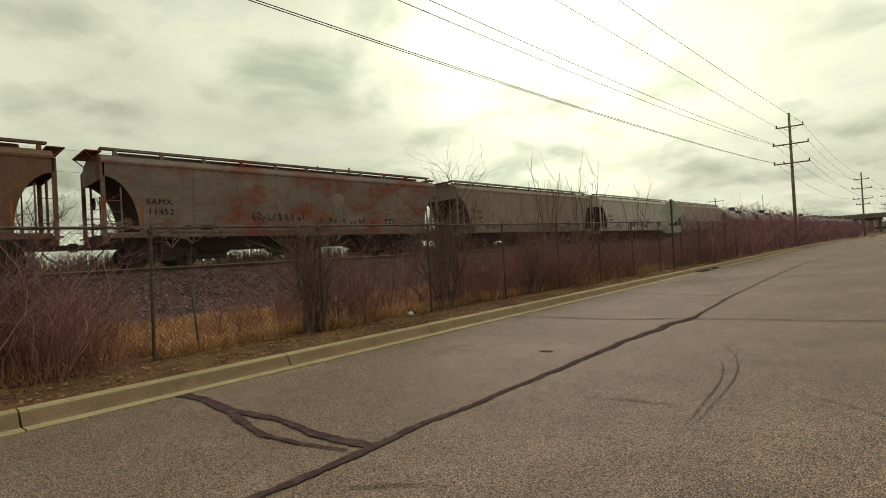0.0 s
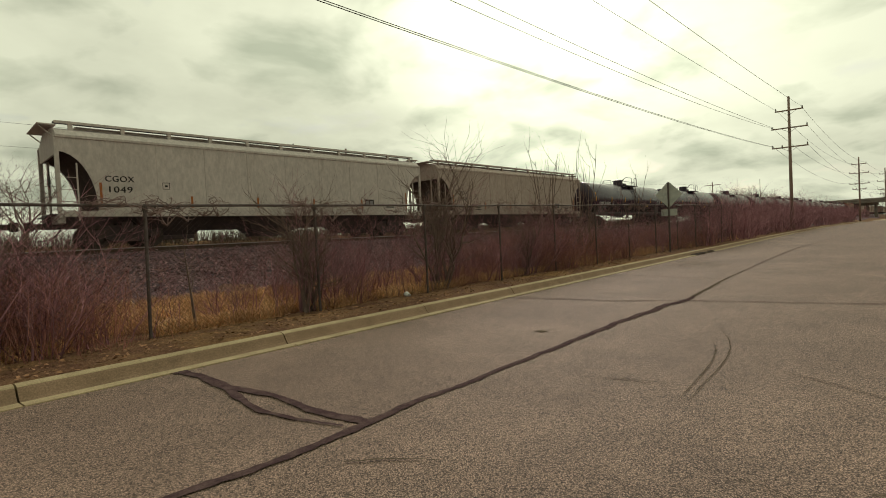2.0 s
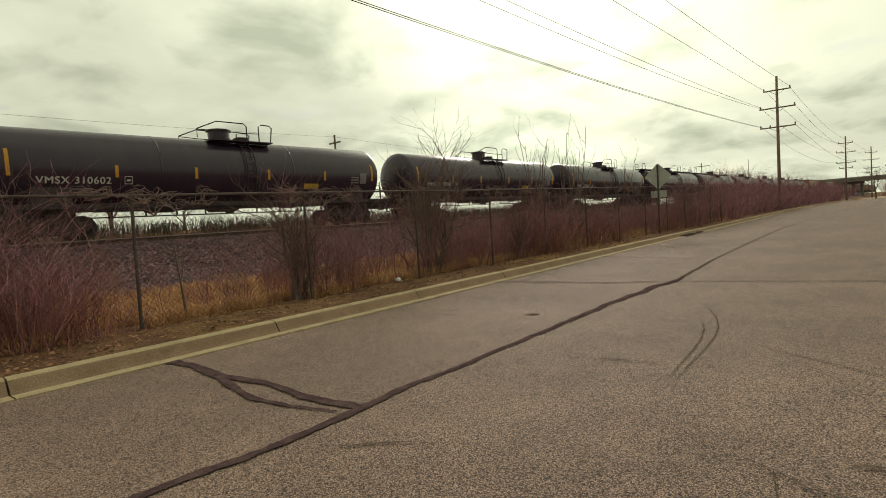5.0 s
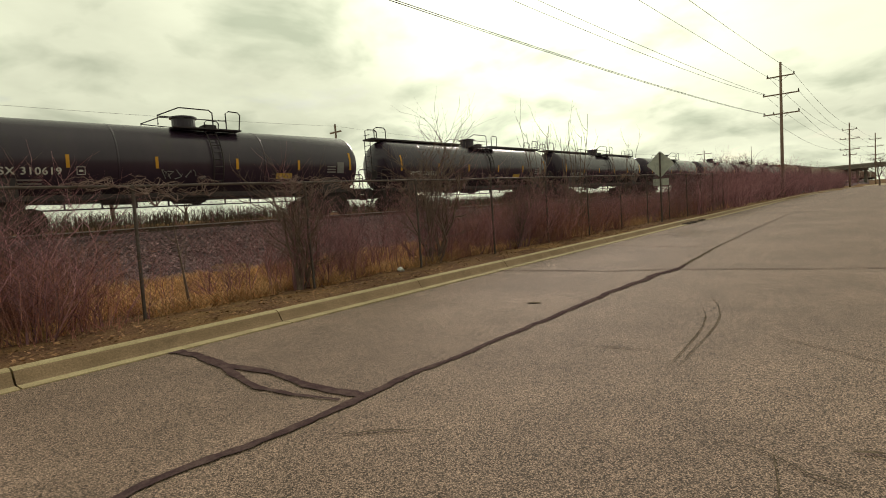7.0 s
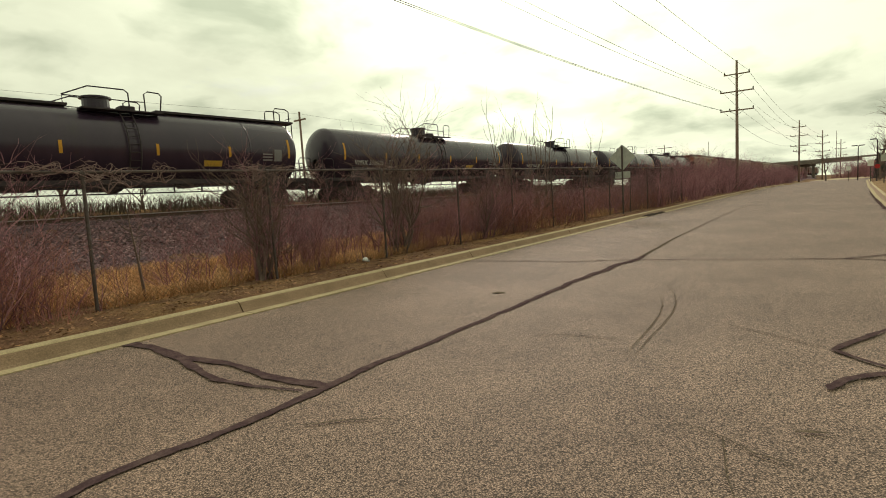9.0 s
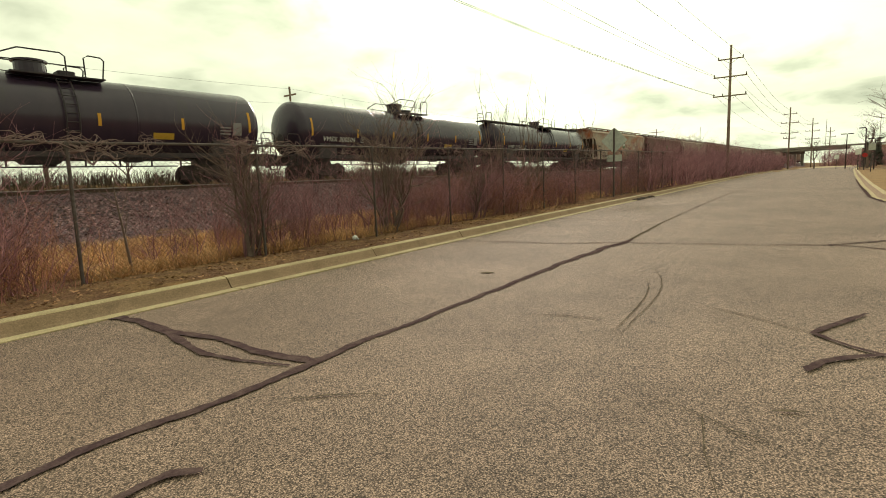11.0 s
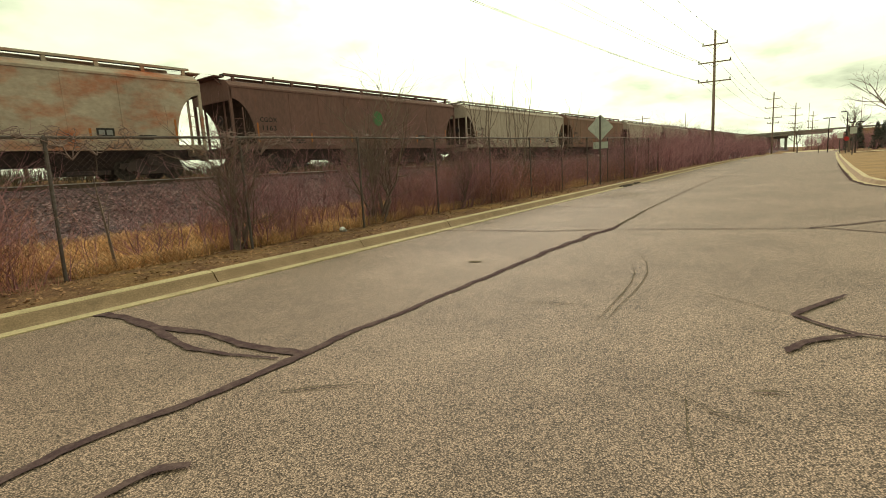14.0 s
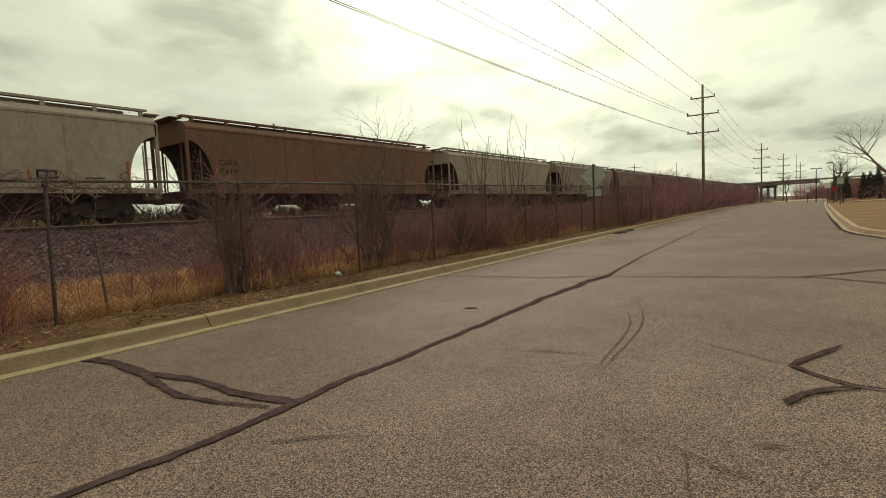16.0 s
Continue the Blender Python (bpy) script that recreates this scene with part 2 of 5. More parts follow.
def car_paint(name, base, second, rust, amount, run=(1, 1, 0.45)):
    """Weathered hopper paint: fading, and rust that runs downwards."""
    return material(name, base, 0.75, second=second, scale=0.55, third=rust, third_scale=0.9, third_low=0.66 - amount * 0.3,
                    third_high=0.80 - amount * 0.22, stretch=run, fine=9, fine_amount=0.14, bump=0.12, bump_scale=6, spec=0.25)


PAINT = {
    "rusty_grey": car_paint("grey_paint_with_rust", (0.21, 0.16, 0.142), (0.27, 0.205, 0.18), (0.25, 0.055, 0.030), 0.66, (0.55, 1, 1.0)),
    "tan": car_paint("tan_grey_paint", (0.33, 0.255, 0.215), (0.285, 0.22, 0.185), (0.17, 0.115, 0.08), 0.15),
    "pale": car_paint("pale_grey_paint", (0.56, 0.50, 0.46), (0.50, 0.445, 0.405), (0.30, 0.25, 0.20), 0.1),
    "pinkish": car_paint("faded_beige_paint", (0.43, 0.345, 0.30), (0.39, 0.31, 0.265), (0.25, 0.19, 0.15), 0.1),
    "patchy": car_paint("cream_paint_with_rust", (0.42, 0.34, 0.27), (0.34, 0.265, 0.21), (0.38, 0.115, 0.055), 0.62, (0.55, 1, 1.0)),
    "brown": car_paint("oxide_brown_paint", (0.175, 0.088, 0.076), (0.14, 0.075, 0.066), (0.17, 0.07, 0.04), 0.2),
    "cream": car_paint("cream_paint", (0.41, 0.335, 0.28), (0.36, 0.285, 0.235), (0.25, 0.165, 0.12), 0.2),
    "orange_brown": car_paint("orange_brown_paint", (0.225, 0.118, 0.084), (0.175, 0.098, 0.072), (0.25, 0.09, 0.05), 0.42),
}

# ---------------------------------------------------------------- mesh helpers


class Mesh:
    """Gathers points and faces of one mesh."""

    def __init__(self):
        self.v, self.f = [], []

    def add(self, v, f):
        n = len(self.v)
        self.v += [tuple(p) for p in v]
        self.f += [tuple(i + n for i in q) for q in f]
        return self

    def box(self, x0, x1, y0, y1, z0, z1, c=0.0):
        if c <= 0:
            v = [(x, y, z) for x in (x0, x1) for y in (y0, y1) for z in (z0, z1)]
            return self.add(v, [(0, 1, 3, 2), (4, 6, 7, 5), (0, 4, 5, 1), (2, 3, 7, 6), (0, 2, 6, 4), (1, 5, 7, 3)])
        # edges chamfered round z
        ring = [(x0 + c, y0), (x1 - c, y0), (x1, y0 + c), (x1, y1 - c), (x1 - c, y1), (x0 + c, y1), (x0, y1 - c), (x0, y0 + c)]
        cx, cy = (x0 + x1) / 2, (y0 + y1) / 2
        kx, ky = 1 - c / (x1 - x0), 1 - c / (y1 - y0)
        small = [(cx + (x - cx) * kx, cy + (y - cy) * ky) for x, y in ring]
        rows = [[(x, y, z0) for x, y in small], [(x, y, z0 + c / 2) for x, y in ring], [(x, y, z1 - c / 2) for x, y in ring],
                [(x, y, z1) for x, y in small]]
        return self.loft(rows)

    def loft(self, rows, closed=True, caps=True):
        n, k = len(self.v), len(rows[0])
        for r in rows:
            self.v += [tuple(p) for p in r]
        for i in range(len(rows) - 1):
            for j in range(k if closed else k - 1):
                a, b = n + i * k + j, n + i * k + (j + 1) % k
                self.f.append((a, b, b + k, a + k))
        if caps and closed:
            self.f.append(tuple(n + j for j in reversed(range(k))))
            self.f.append(tuple(n + (len(rows) - 1) * k + j for j in range(k)))
        return self

    def tube(self, pts, radii, seg=6, caps=True):
        pts = [Vector(p) for p in pts]
        if isinstance(radii, (int, float)):
            radii = [radii] * len(pts)
        rows = []
        for i, p in enumerate(pts):
            d = (pts[min(i + 1, len(pts) - 1)] - pts[max(i - 1, 0)]).normalized()
            ref = Vector((0, 0, 1)) if abs(d.z) < 0.9 else Vector((1, 0, 0))
            a = d.cross(ref).normalized()
            b = a.cross(d).normalized()
            rows.append([p + (a * math.cos(2 * math.pi * k / seg) + b * math.sin(2 * math.pi * k / seg)) * radii[i] for k in range(seg)])
        return self.loft(rows, True, caps)

    def turned(self, profile, origin, axis="x", seg=24):
        """A body of revolution: profile of (along, radius)."""
        rows = []
        ox, oy, oz = origin
        for a, r in profile:
            row = []
            for k in range(seg):
                c, s = math.cos(2 * math.pi * k / seg) * r, math.sin(2 * math.pi * k / seg) * r
                row.append({"x": (ox + a, oy + c, oz + s), "y": (ox + c, oy + a, oz - s), "z": (ox + c, oy + s, oz + a)}[axis])
            rows.append(row)
        return self.loft(rows)

    def plate(self, outline, y0, y1):
        """An outline in x and z, with thickness along y."""
        n, k = len(self.v), len(outline)
        self.v += [(x, y0, z) for x, z in outline] + [(x, y1, z) for x, z in outline]
        self.f.append(tuple(n + i for i in range(k)))
        self.f.append(tuple(n + k + i for i in reversed(range(k))))
        for i in range(k):
            j = (i + 1) % k
            self.f.append((n + i, n + k + i, n + k + j, n + j))
        return self

    def make(self, name, mat, smooth=False):
        me = bpy.data.meshes.new(name)
        me.from_pydata(self.v, [], self.f)
        me.materials.append(mat)
        if smooth:
            me.polygons.foreach_set("use_smooth", [True] * len(me.polygons))
        me.update()
        return me


def part(name, mesh, mat, parent, label="", smooth=False):
    """Links a Mesh, or ready mesh data, as one object under a thing or a part."""
    data = mesh if isinstance(mesh, bpy.types.Mesh) else mesh.make(name, mat, smooth)
    ob = new(name, data)
    ob.parent = parent
    if label:
        ob["label"] = label
    return ob


def thing(name, label, category, m=None, mesh=None, mat=None, group="", kind="", smooth=False):
    ob = new(name, mesh.make(name, mat, smooth) if mesh else None)
    if m is not None:
        ob.matrix_basis = m
    return tagged(ob, label, category, group, kind)


def letters(text, height, mat, width=None, shear=0.0):
    """Flat lettering as mesh data, in the plane of x and z, read from -y."""
    cu = bpy.data.curves.new("letters", "FONT")
    cu.body, cu.size, cu.extrude, cu.space_character = text, height / 0.7, 0.002, 1.12
    ob = bpy.data.objects.new("letters", cu)
    scene.collection.objects.link(ob)
    dg = bpy.context.evaluated_depsgraph_get()
    me = bpy.data.meshes.new_from_object(ob.evaluated_get(dg))
    bpy.data.objects.remove(ob)
    me.transform(Matrix.Rotation(radians(90), 4, "X"))
    if width:
        xs = [v.co.x for v in me.vertices]
        k = width / max(1e-3, max(xs) - min(xs))
        me.transform(Matrix.Diagonal((k, 1, 1, 1)))
    # heavier strokes: the same outline laid again a little aside
    bm = bmesh.new()
    for i, dx in enumerate((-0.03, 0.0, 0.03)):
        part_of = me.copy()
        part_of.transform(Matrix.Translation((dx * height, -0.0006 * i, dx * height * 0.6)))
        bm.from_mesh(part_of)
        bpy.data.meshes.remove(part_of)
    bm.to_mesh(me)
    bm.free()
    me.materials.clear()
    me.materials.append(mat)
    return me


rnd = random.Random(7)
# ---------------------------------------------------------------- plan of the place


def kerb_y(x):
    """Road edge on the railway side: straight, then a slow bend."""
    if x < 55:
        return 6.38
    d = x - 55
    return 6.38 - 0.0005 * d * d if d < 70 else 6.38 - 2.45 - 0.07 * (d - 70)


def fence_y(x):
    return 8.50 - 0.030 * (x - 2.94) if x < 30 else kerb_y(x) + 1.31


def fence_top(x):
    return 2.06 + 0.0125 * max(0.0, x - 3.0) if x < 40 else 2.52


TRACK_Y, RAIL_TOP = 22.4, 1.60
YAW = 3.4                          # the track nears the road as it runs on
PIVOT = pose(12, TRACK_Y, 0, 0, 0, -YAW) @ pose(-12, 0, 0)


def track_shift(x):
    """How far the track lies from its line at the pivot."""
    return -math.tan(radians(YAW)) * (min(max(x, -70.0), 420.0) - 12)


PROFILE = [(-2000, -0.06), (6.80, -0.06), (6.87, 0.115), (7.0, 0.14), (7.6, 0.14), (8.6, 0.10), (9.6, 0.0), (11.5, 0.08), (13.0, 0.22),
           (15.2, 0.53), (17.5, 0.92), (19.9, 1.33), (20.6, 1.38), (24.2, 1.38), (26.0, 1.35), (27.6, 1.80), (30.0, 1.85), (36, 1.55), (60, 1.3), (2000, 0.9)]


def land(x, y):
    """Height of the ground sheet."""
    near, far = kerb_y(x) - 6.38, track_shift(x)
    line = [(p + near + (far - near) * min(max((p - 9.0) / 4.0, 0.0), 1.0), z) for p, z in PROFILE]
    yy = y
    for (a, za), (b, zb) in zip(line, line[1:]):
        if yy <= b:
            z = za + (zb - za) * (yy - a) / (b - a)
            break
    else:
        z = 0.9
    if 7.2 < yy - near < 60 and -30 < x < 220:
        z += 0.05 * noise.noise((x * 0.7, y * 0.7, 0)) + 0.025 * noise.noise((x * 2.5, y * 2.5, 3))
    return z


def grid_mesh(xs, ys, height):
    me = Mesh()
    n = len(ys)
    me.v = [(x, y, height(x, y)) for x in xs for y in ys]
    me.f = [(i * n + j, (i + 1) * n + j, (i + 1) * n + j + 1, i * n + j + 1) for i in range(len(xs) - 1) for j in range(n - 1)]
    return me


def spaced(a, b, step):
    n = max(1, round((b - a) / step))
    return [a + (b - a) * i / n for i in range(n + 1)]


xs = [-2500, -800, -300, -120, -60] + spaced(-30, 60, 0.6) + spaced(62, 220, 4) + [260, 320, 420, 700, 1500, 3500]
ys = [-2500, -800, -300, -120, -60, -30, -12, -8, -4, 0, 3, 5, 6, 6.80, 6.87, 7.0] + spaced(7.2, 32, 0.4) + \
    [34, 37, 40, 60, 120, 300, 800, 2500]
ground = thing("ground", "brown soil with dead grass and leaf litter", "ground", None, grid_mesh(xs, ys, land), MAT["soil"], kind="structure", smooth=True)

# ballast bank, laid on the sheet
bx, by = spaced(-60, 70, 0.45) + spaced(74, 330, 5), [12.2, 12.6, 13.0, 13.4, 13.8, 14.3, 14.8, 15.3, 15.8, 16.3, 16.8, 17.3, 17.8, 18.3, 18.8, 19.3, 19.9, 20.3, 20.8, 21.4, 22.4, 23.4, 24.2, 25, 26, 26.9]


def bank(x, y):
    """Top of the stone bed; y is measured from the track's line at the pivot."""
    g = land(x, y + track_shift(x))
    e = 0.03 if 12.9 < y < 26.5 else -0.12
    return g + e + (0.05 * noise.noise((x * 3.1, y * 3.1, 9)) + 0.12 * (noise.noise((x * 0.5, 4, 2)) if y < 13.9 else 0))


bed = grid_mesh(bx, by, bank)
bed.v = [(x, y + track_shift(x), z) for x, y, z in bed.v]
ballast = thing("ballast", "grey crushed stone ballast bank under the railway", "ballast", None, bed, MAT["ballast"], kind="structure")

# road: near lot and the carriageway that bends away
RIGHT = [(-60, -30.0), (14.0, -30.0), (16.5, -11.0), (17.2, -6.6), (18.6, -4.2), (20.5, -2.95), (23.0, -2.35), (25.5, -2.22), (37, -2.72), (68, -4.36), (116, -7.2), (165, -11.5), (215, -16.5)]


def right_y(x):
    for (a, ya), (b, yb) in zip(RIGHT, RIGHT[1:]):
        if x <= b:
            return ya + (yb - ya) * (x - a) / (b - a)
    return RIGHT[-1][1]


def road_mesh():
    me = Mesh()
    cols = spaced(-60, 14, 2) + spaced(14.5, 30, 0.5) + spaced(32, 215, 4)
    n = 13
    for x in cols:
        a, b = right_y(x), kerb_y(x)
        for j in range(n):
            y = a + (b - a) * j / (n - 1)
            me.v.append((x, y, 0.008 * noise.noise((x * 0.25, y * 0.4, 1))))
    me.f = [(i * n + j, (i + 1) * n + j, (i + 1) * n + j + 1, i * n + j + 1) for i in range(len(cols) - 1) for j in range(n - 1)]
    return me


road = thing("road", "worn brown-grey asphalt road with sealed cracks", "road", None, road_mesh(), MAT["asphalt"], kind="structure", smooth=True)

# lawn beyond the kerb on the other side
lawn_pts = [(16.9, -11.0), (17.6, -6.8), (19.0, -4.5), (20.8, -3.3), (23.1, -2.75), (25.5, -2.62), (37, -3.12), (68, -4.76), (90, -6.1)]


def lawn_mesh():
    me = Mesh()
    for x, y in lawn_pts:
        me.v += [(x, y, 0.12), (max(x, 17.2) + 2, y - 3.0, 0.16), (max(x, 18) + 6, min(y, -6) - 16.0, 0.22), (max(x, 20) + 8, min(y, -6) - 60.0, 0.1)]
    for i in range(len(lawn_pts) - 1):
        for j in range(3):
            a = i * 4 + j
            me.f.append((a, a + 1, a + 5, a + 4))
    return me


lawn = thing("lawn", "dormant tan and brown lawn behind the kerb", "lawn", None, lawn_mesh(), MAT["lawn"], kind="structure", smooth=True)
apron = Mesh()
apron.add([(96, -30, 0.16), (128, -60, 0.16), (150, -40, 0.16), (112, -8.0, 0.02)], [(0, 1, 2, 3)])
apron.add([(165, -11.5, 0.015), (215, -16.5, 0.015), (215, -3.2, 0.015), (165, 1.3, 0.015)], [(0, 1, 2, 3)])
thing("pavement", "pale concrete pavement at the road's end", "pavement", None, apron, MAT["gutter"], kind="structure")


GUTTER = [(-0.035, -0.10), (-0.035, 0.012), (0.0, 0.014), (0.165, 0.008), (0.175, -0.004), (0.175, -0.10)]
KERB = [(0.178, -0.10), (0.178, -0.002), (0.205, 0.006), (0.235, 0.030), (0.290, 0.118), (0.306, 0.134), (0.306, -0.10)]
# kerb top as its own piece, so the light on it can be coloured in
NOSE = [(0.307, -0.05), (0.307, 0.137), (0.325, 0.147), (0.355, 0.153), (0.40, 0.155), (0.465, 0.152), (0.49, 0.138), (0.498, 0.10), (0.498, -0.05)]


def kerb_section(path, side, prof):
    """One cast length of kerb and gutter along a path; side +1: kerb on the +y side."""
    me = Mesh()
    rows = []
    for i, (x, y) in enumerate(path):
        x0, y0 = path[max(i - 1, 0)]
        x1, y1 = path[min(i + 1, len(path) - 1)]
        d = Vector((x1 - x0, y1 - y0)).normalized()
        nx, ny = -d.y * side, d.x * side
        rows.append([(x + nx * a, y + ny * a, z) for a, z in (prof if side > 0 else list(reversed(prof)))])
    return me.loft(rows)


kerb = thing("kerb_railway_side", "pale concrete kerb and gutter with joints", "kerb", kind="structure")
x = -14.22
while x < 150:
    ln = 3.05 if x < 60 else 6.1
    k = rnd.uniform(-0.006, 0.006)
    line = [(x + 0.009 + (ln - 0.018) * i / 4, kerb_y(x + ln * i / 4) + k) for i in range(5)]
    sec = part("kerb_section", kerb_section(line, 1, KERB), MAT["concrete"], kerb)
    part("gutter", kerb_section(line, 1, GUTTER), MAT["gutter"], sec)
    part("nose", kerb_section(line, 1, NOSE), MAT["gutter"], sec, "pale kerb edge, sunlit tone put into its colour")
    x += ln
kerb2 = thing("kerb_lawn_side", "pale rounded concrete kerb at the lawn's corner", "kerb", kind="structure")
dense = []
for (a, ya), (b, yb) in zip(RIGHT[2:], RIGHT[3:]):
    m = max(2, round((b - a) / 1.2)) if b < 30 else 8
    dense += [(a + (b - a) * i / m, ya + (yb - ya) * i / m) for i in range(m)]
dense = [p for p in dense if p[0] < 130]
for i in range(0, len(dense) - 2, 2):
    sec = part("kerb_section", kerb_section(dense[i:i + 3], -1, KERB), MAT["concrete"], kerb2)
    part("gutter", kerb_section(dense[i:i + 3], -1, GUTTER), MAT["gutter"], sec)
    part("nose", kerb_section(dense[i:i + 3], -1, NOSE), MAT["gutter"], sec, "pale kerb edge, sunlit tone put into its colour")

# storm drain in the gutter, with debris
drain = thing("storm_drain", "broken kerb inlet with dark iron grate and debris", "drain", pose(26.6, 6.52, 0.012))
g = Mesh()
for i in range(9):
    g.box(-0.45 + i * 0.1, -0.40 + i * 0.1, -0.05, 0.28, 0, 0.02)
g.box(-0.5, 0.5, -0.08, -0.05, 0, 0.024).box(-0.5, 0.5, 0.28, 0.31, 0, 0.024)
part("grate", g, MAT["grating"], drain)
part("hood", Mesh().box(-0.55, 0.55, 0.30, 0.46, 0.06, 0.135, 0.02), MAT["grating"], drain)
deb = Mesh()
r2 = random.Random(3)
for i in range(60):
    px, py = r2.uniform(-1.6, 1.9), r2.uniform(-0.25, 0.2)
    s = r2.uniform(0.04, 0.12)
    deb.turned([(0, s), (s * 0.3, s * 0.7), (s * 0.45, 0.01)], (px, py, 0), "z", 5)
part("debris", deb, MAT["debris"], drain, "dark wet leaf debris")


def ribbon(pts, width, z, seed, rough=0.5, step=0.06):
    """A poured strip along a line, with an uneven edge."""
    me = Mesh()
    p = []
    for (x0, y0, w0), (x1, y1, w1) in zip(pts, pts[1:]):
        n = max(1, int(math.hypot(x1 - x0, y1 - y0) / step))
        p += [(x0 + (x1 - x0) * i / n, y0 + (y1 - y0) * i / n, w0 + (w1 - w0) * i / n) for i in range(n)]
    p.append(pts[-1])
    for i, (x, y, w) in enumerate(p):
        x0, y0, _ = p[max(0, i - 2)]
        x1, y1, _ = p[min(len(p) - 1, i + 2)]
        d = Vector((x1 - x0, y1 - y0)).normalized()
        s = i * step
        wob = 0.5 * w * noise.noise((s * 1.6, seed, 0))
        a = w * width / 2 * (1 + rough * noise.noise((s * 5, seed, 5)) + rough * noise.noise((s * 14, seed, 6)))
        b = w * width / 2 * (1 + rough * noise.noise((s * 5, seed, 7)) + rough * noise.noise((s * 14, seed, 8)))
        wx, wy = wob * width, wob * width
        me.v += [(x - d.y * (a + wx), y + d.x * (a + wy), z), (x + d.y * (b - wx), y - d.x * (b - wy), z)]
    me.f = [(2 * i, 2 * i + 1, 2 * i + 3, 2 * i + 2) for i in range(len(p) - 1)]
    return me


Z1 = 0.011
SEALS = [
    ("long", 0.080, [(-6, 3.2, 1), (0.7, 3.165, 1), (1.0, 3.205, 1), (1.55, 3.145, 1.1), (2.05, 3.115, 1), (2.58, 3.135, 1.3), (3.2, 3.16, 1.0), (4.1, 3.115, 0.9),
                     (6.2, 3.09, 1.2), (8.25, 3.04, 1.6), (9.6, 2.96, 1.8), (10.2, 2.86, 1.6), (10.6, 2.83, 1.2), (11.0, 2.86, 0.3)]),
    ("lens", 0.098, [(2.46, 6.40, 1.3), (2.50, 5.70, 1.3), (2.49, 5.0, 1.2), (2.57, 4.46, 0.8), (2.54, 3.8, 0.9), (2.60, 3.15, 1.2)]),
    ("lens", 0.085, [(2.49, 5.6, 1.2), (2.44, 5.25, 1.4), (2.34, 4.72, 1.0), (2.27, 4.2, 0.8), (2.32, 3.72, 0.45), (2.45, 3.25, 0.35)]),
    ("cross", 0.05, [(9.5, 6.45, 0.8), (9.75, 4.9, 1), (9.75, 4.1, 0.9), (10.2, 3.06, 1), (10.5, 1.6, 0.8), (10.65, 0.7, 0.7), (10.9, -0.4, 0.9), (10.85, -0.8, 1), (10.4, -1.5, 1.1), (10.2, -3.0, 1)]),
    ("cross", 0.045, [(15.5, 6.45, 0.8), (15.0, 5.18, 0.9), (14.5, 3.12, 0.8)]),
    ("cross", 0.05, [(10.9, -0.4, 1), (11.5, -1.0, 1.2), (12.2, -1.6, 1.3), (12.8, -2.6, 1)]),
    ("hook", 0.05, [(18.8, 5.85, 0.8), (19.0, 5.4, 1.1), (18.3, 4.95, 0.8)]),
    ("patch", 0.052, [(6.02, -0.55, 0.5), (5.75, -0.40, 1.1), (5.35, -0.22, 1.1), (5.14, -0.13, 1.2), (5.0, -0.24, 0.9), (4.86, -0.38, 0.8), (4.77, -0.53, 0.8), (4.75, -0.8, 0.6), (4.7, -1.6, 0.5)]),
    ("patch", 0.066, [(4.77, -0.56, 0.6), (4.61, -0.39, 1.0), (4.42, -0.22, 1.1), (4.20, -0.11, 1.0), (4.14, -0.10, 0.4)]),
    ("blob", 0.06, [(0.6, 2.52, 0.6), (0.86, 2.54, 0.8), (1.01, 2.545, 1.0), (1.13, 2.52, 1.3), (1.24, 2.41, 0.8)]),
    ("far", 0.04, [(17.5, 3.05, 0.6), (21, 3.1, 0.7), (29.7, 3.1, 0.8), (40, 2.5, 0.8), (60, 1.6, 0.8), (90, 0.0, 0.8)]),
    ("far", 0.06, [(33, 6.2, 0.7), (33.4, 2.0, 0.7), (33.8, -2.2, 0.7)]),
    ("far", 0.06, [(45, 6.2, 0.9), (45.2, 2.0, 0.9), (45.8, -2.6, 0.9)]),
    ("edge", 0.10, [(20.4, -2.87, 1), (23.0, -2.28, 1.2), (25.5, -2.15, 1.2), (31, -2.4, 1.4), (37, -2.65, 1), (50, -3.3, 0.7)]),
]
for i, (nm, w, pts) in enumerate(SEALS):
    thing("crack_sealant", "dark tar sealant poured along an asphalt crack", "sealant", None, ribbon(pts, w, Z1 + 0.0006 * i, 3.7 * i), MAT["tar"], group="sealed cracks", kind="structure")
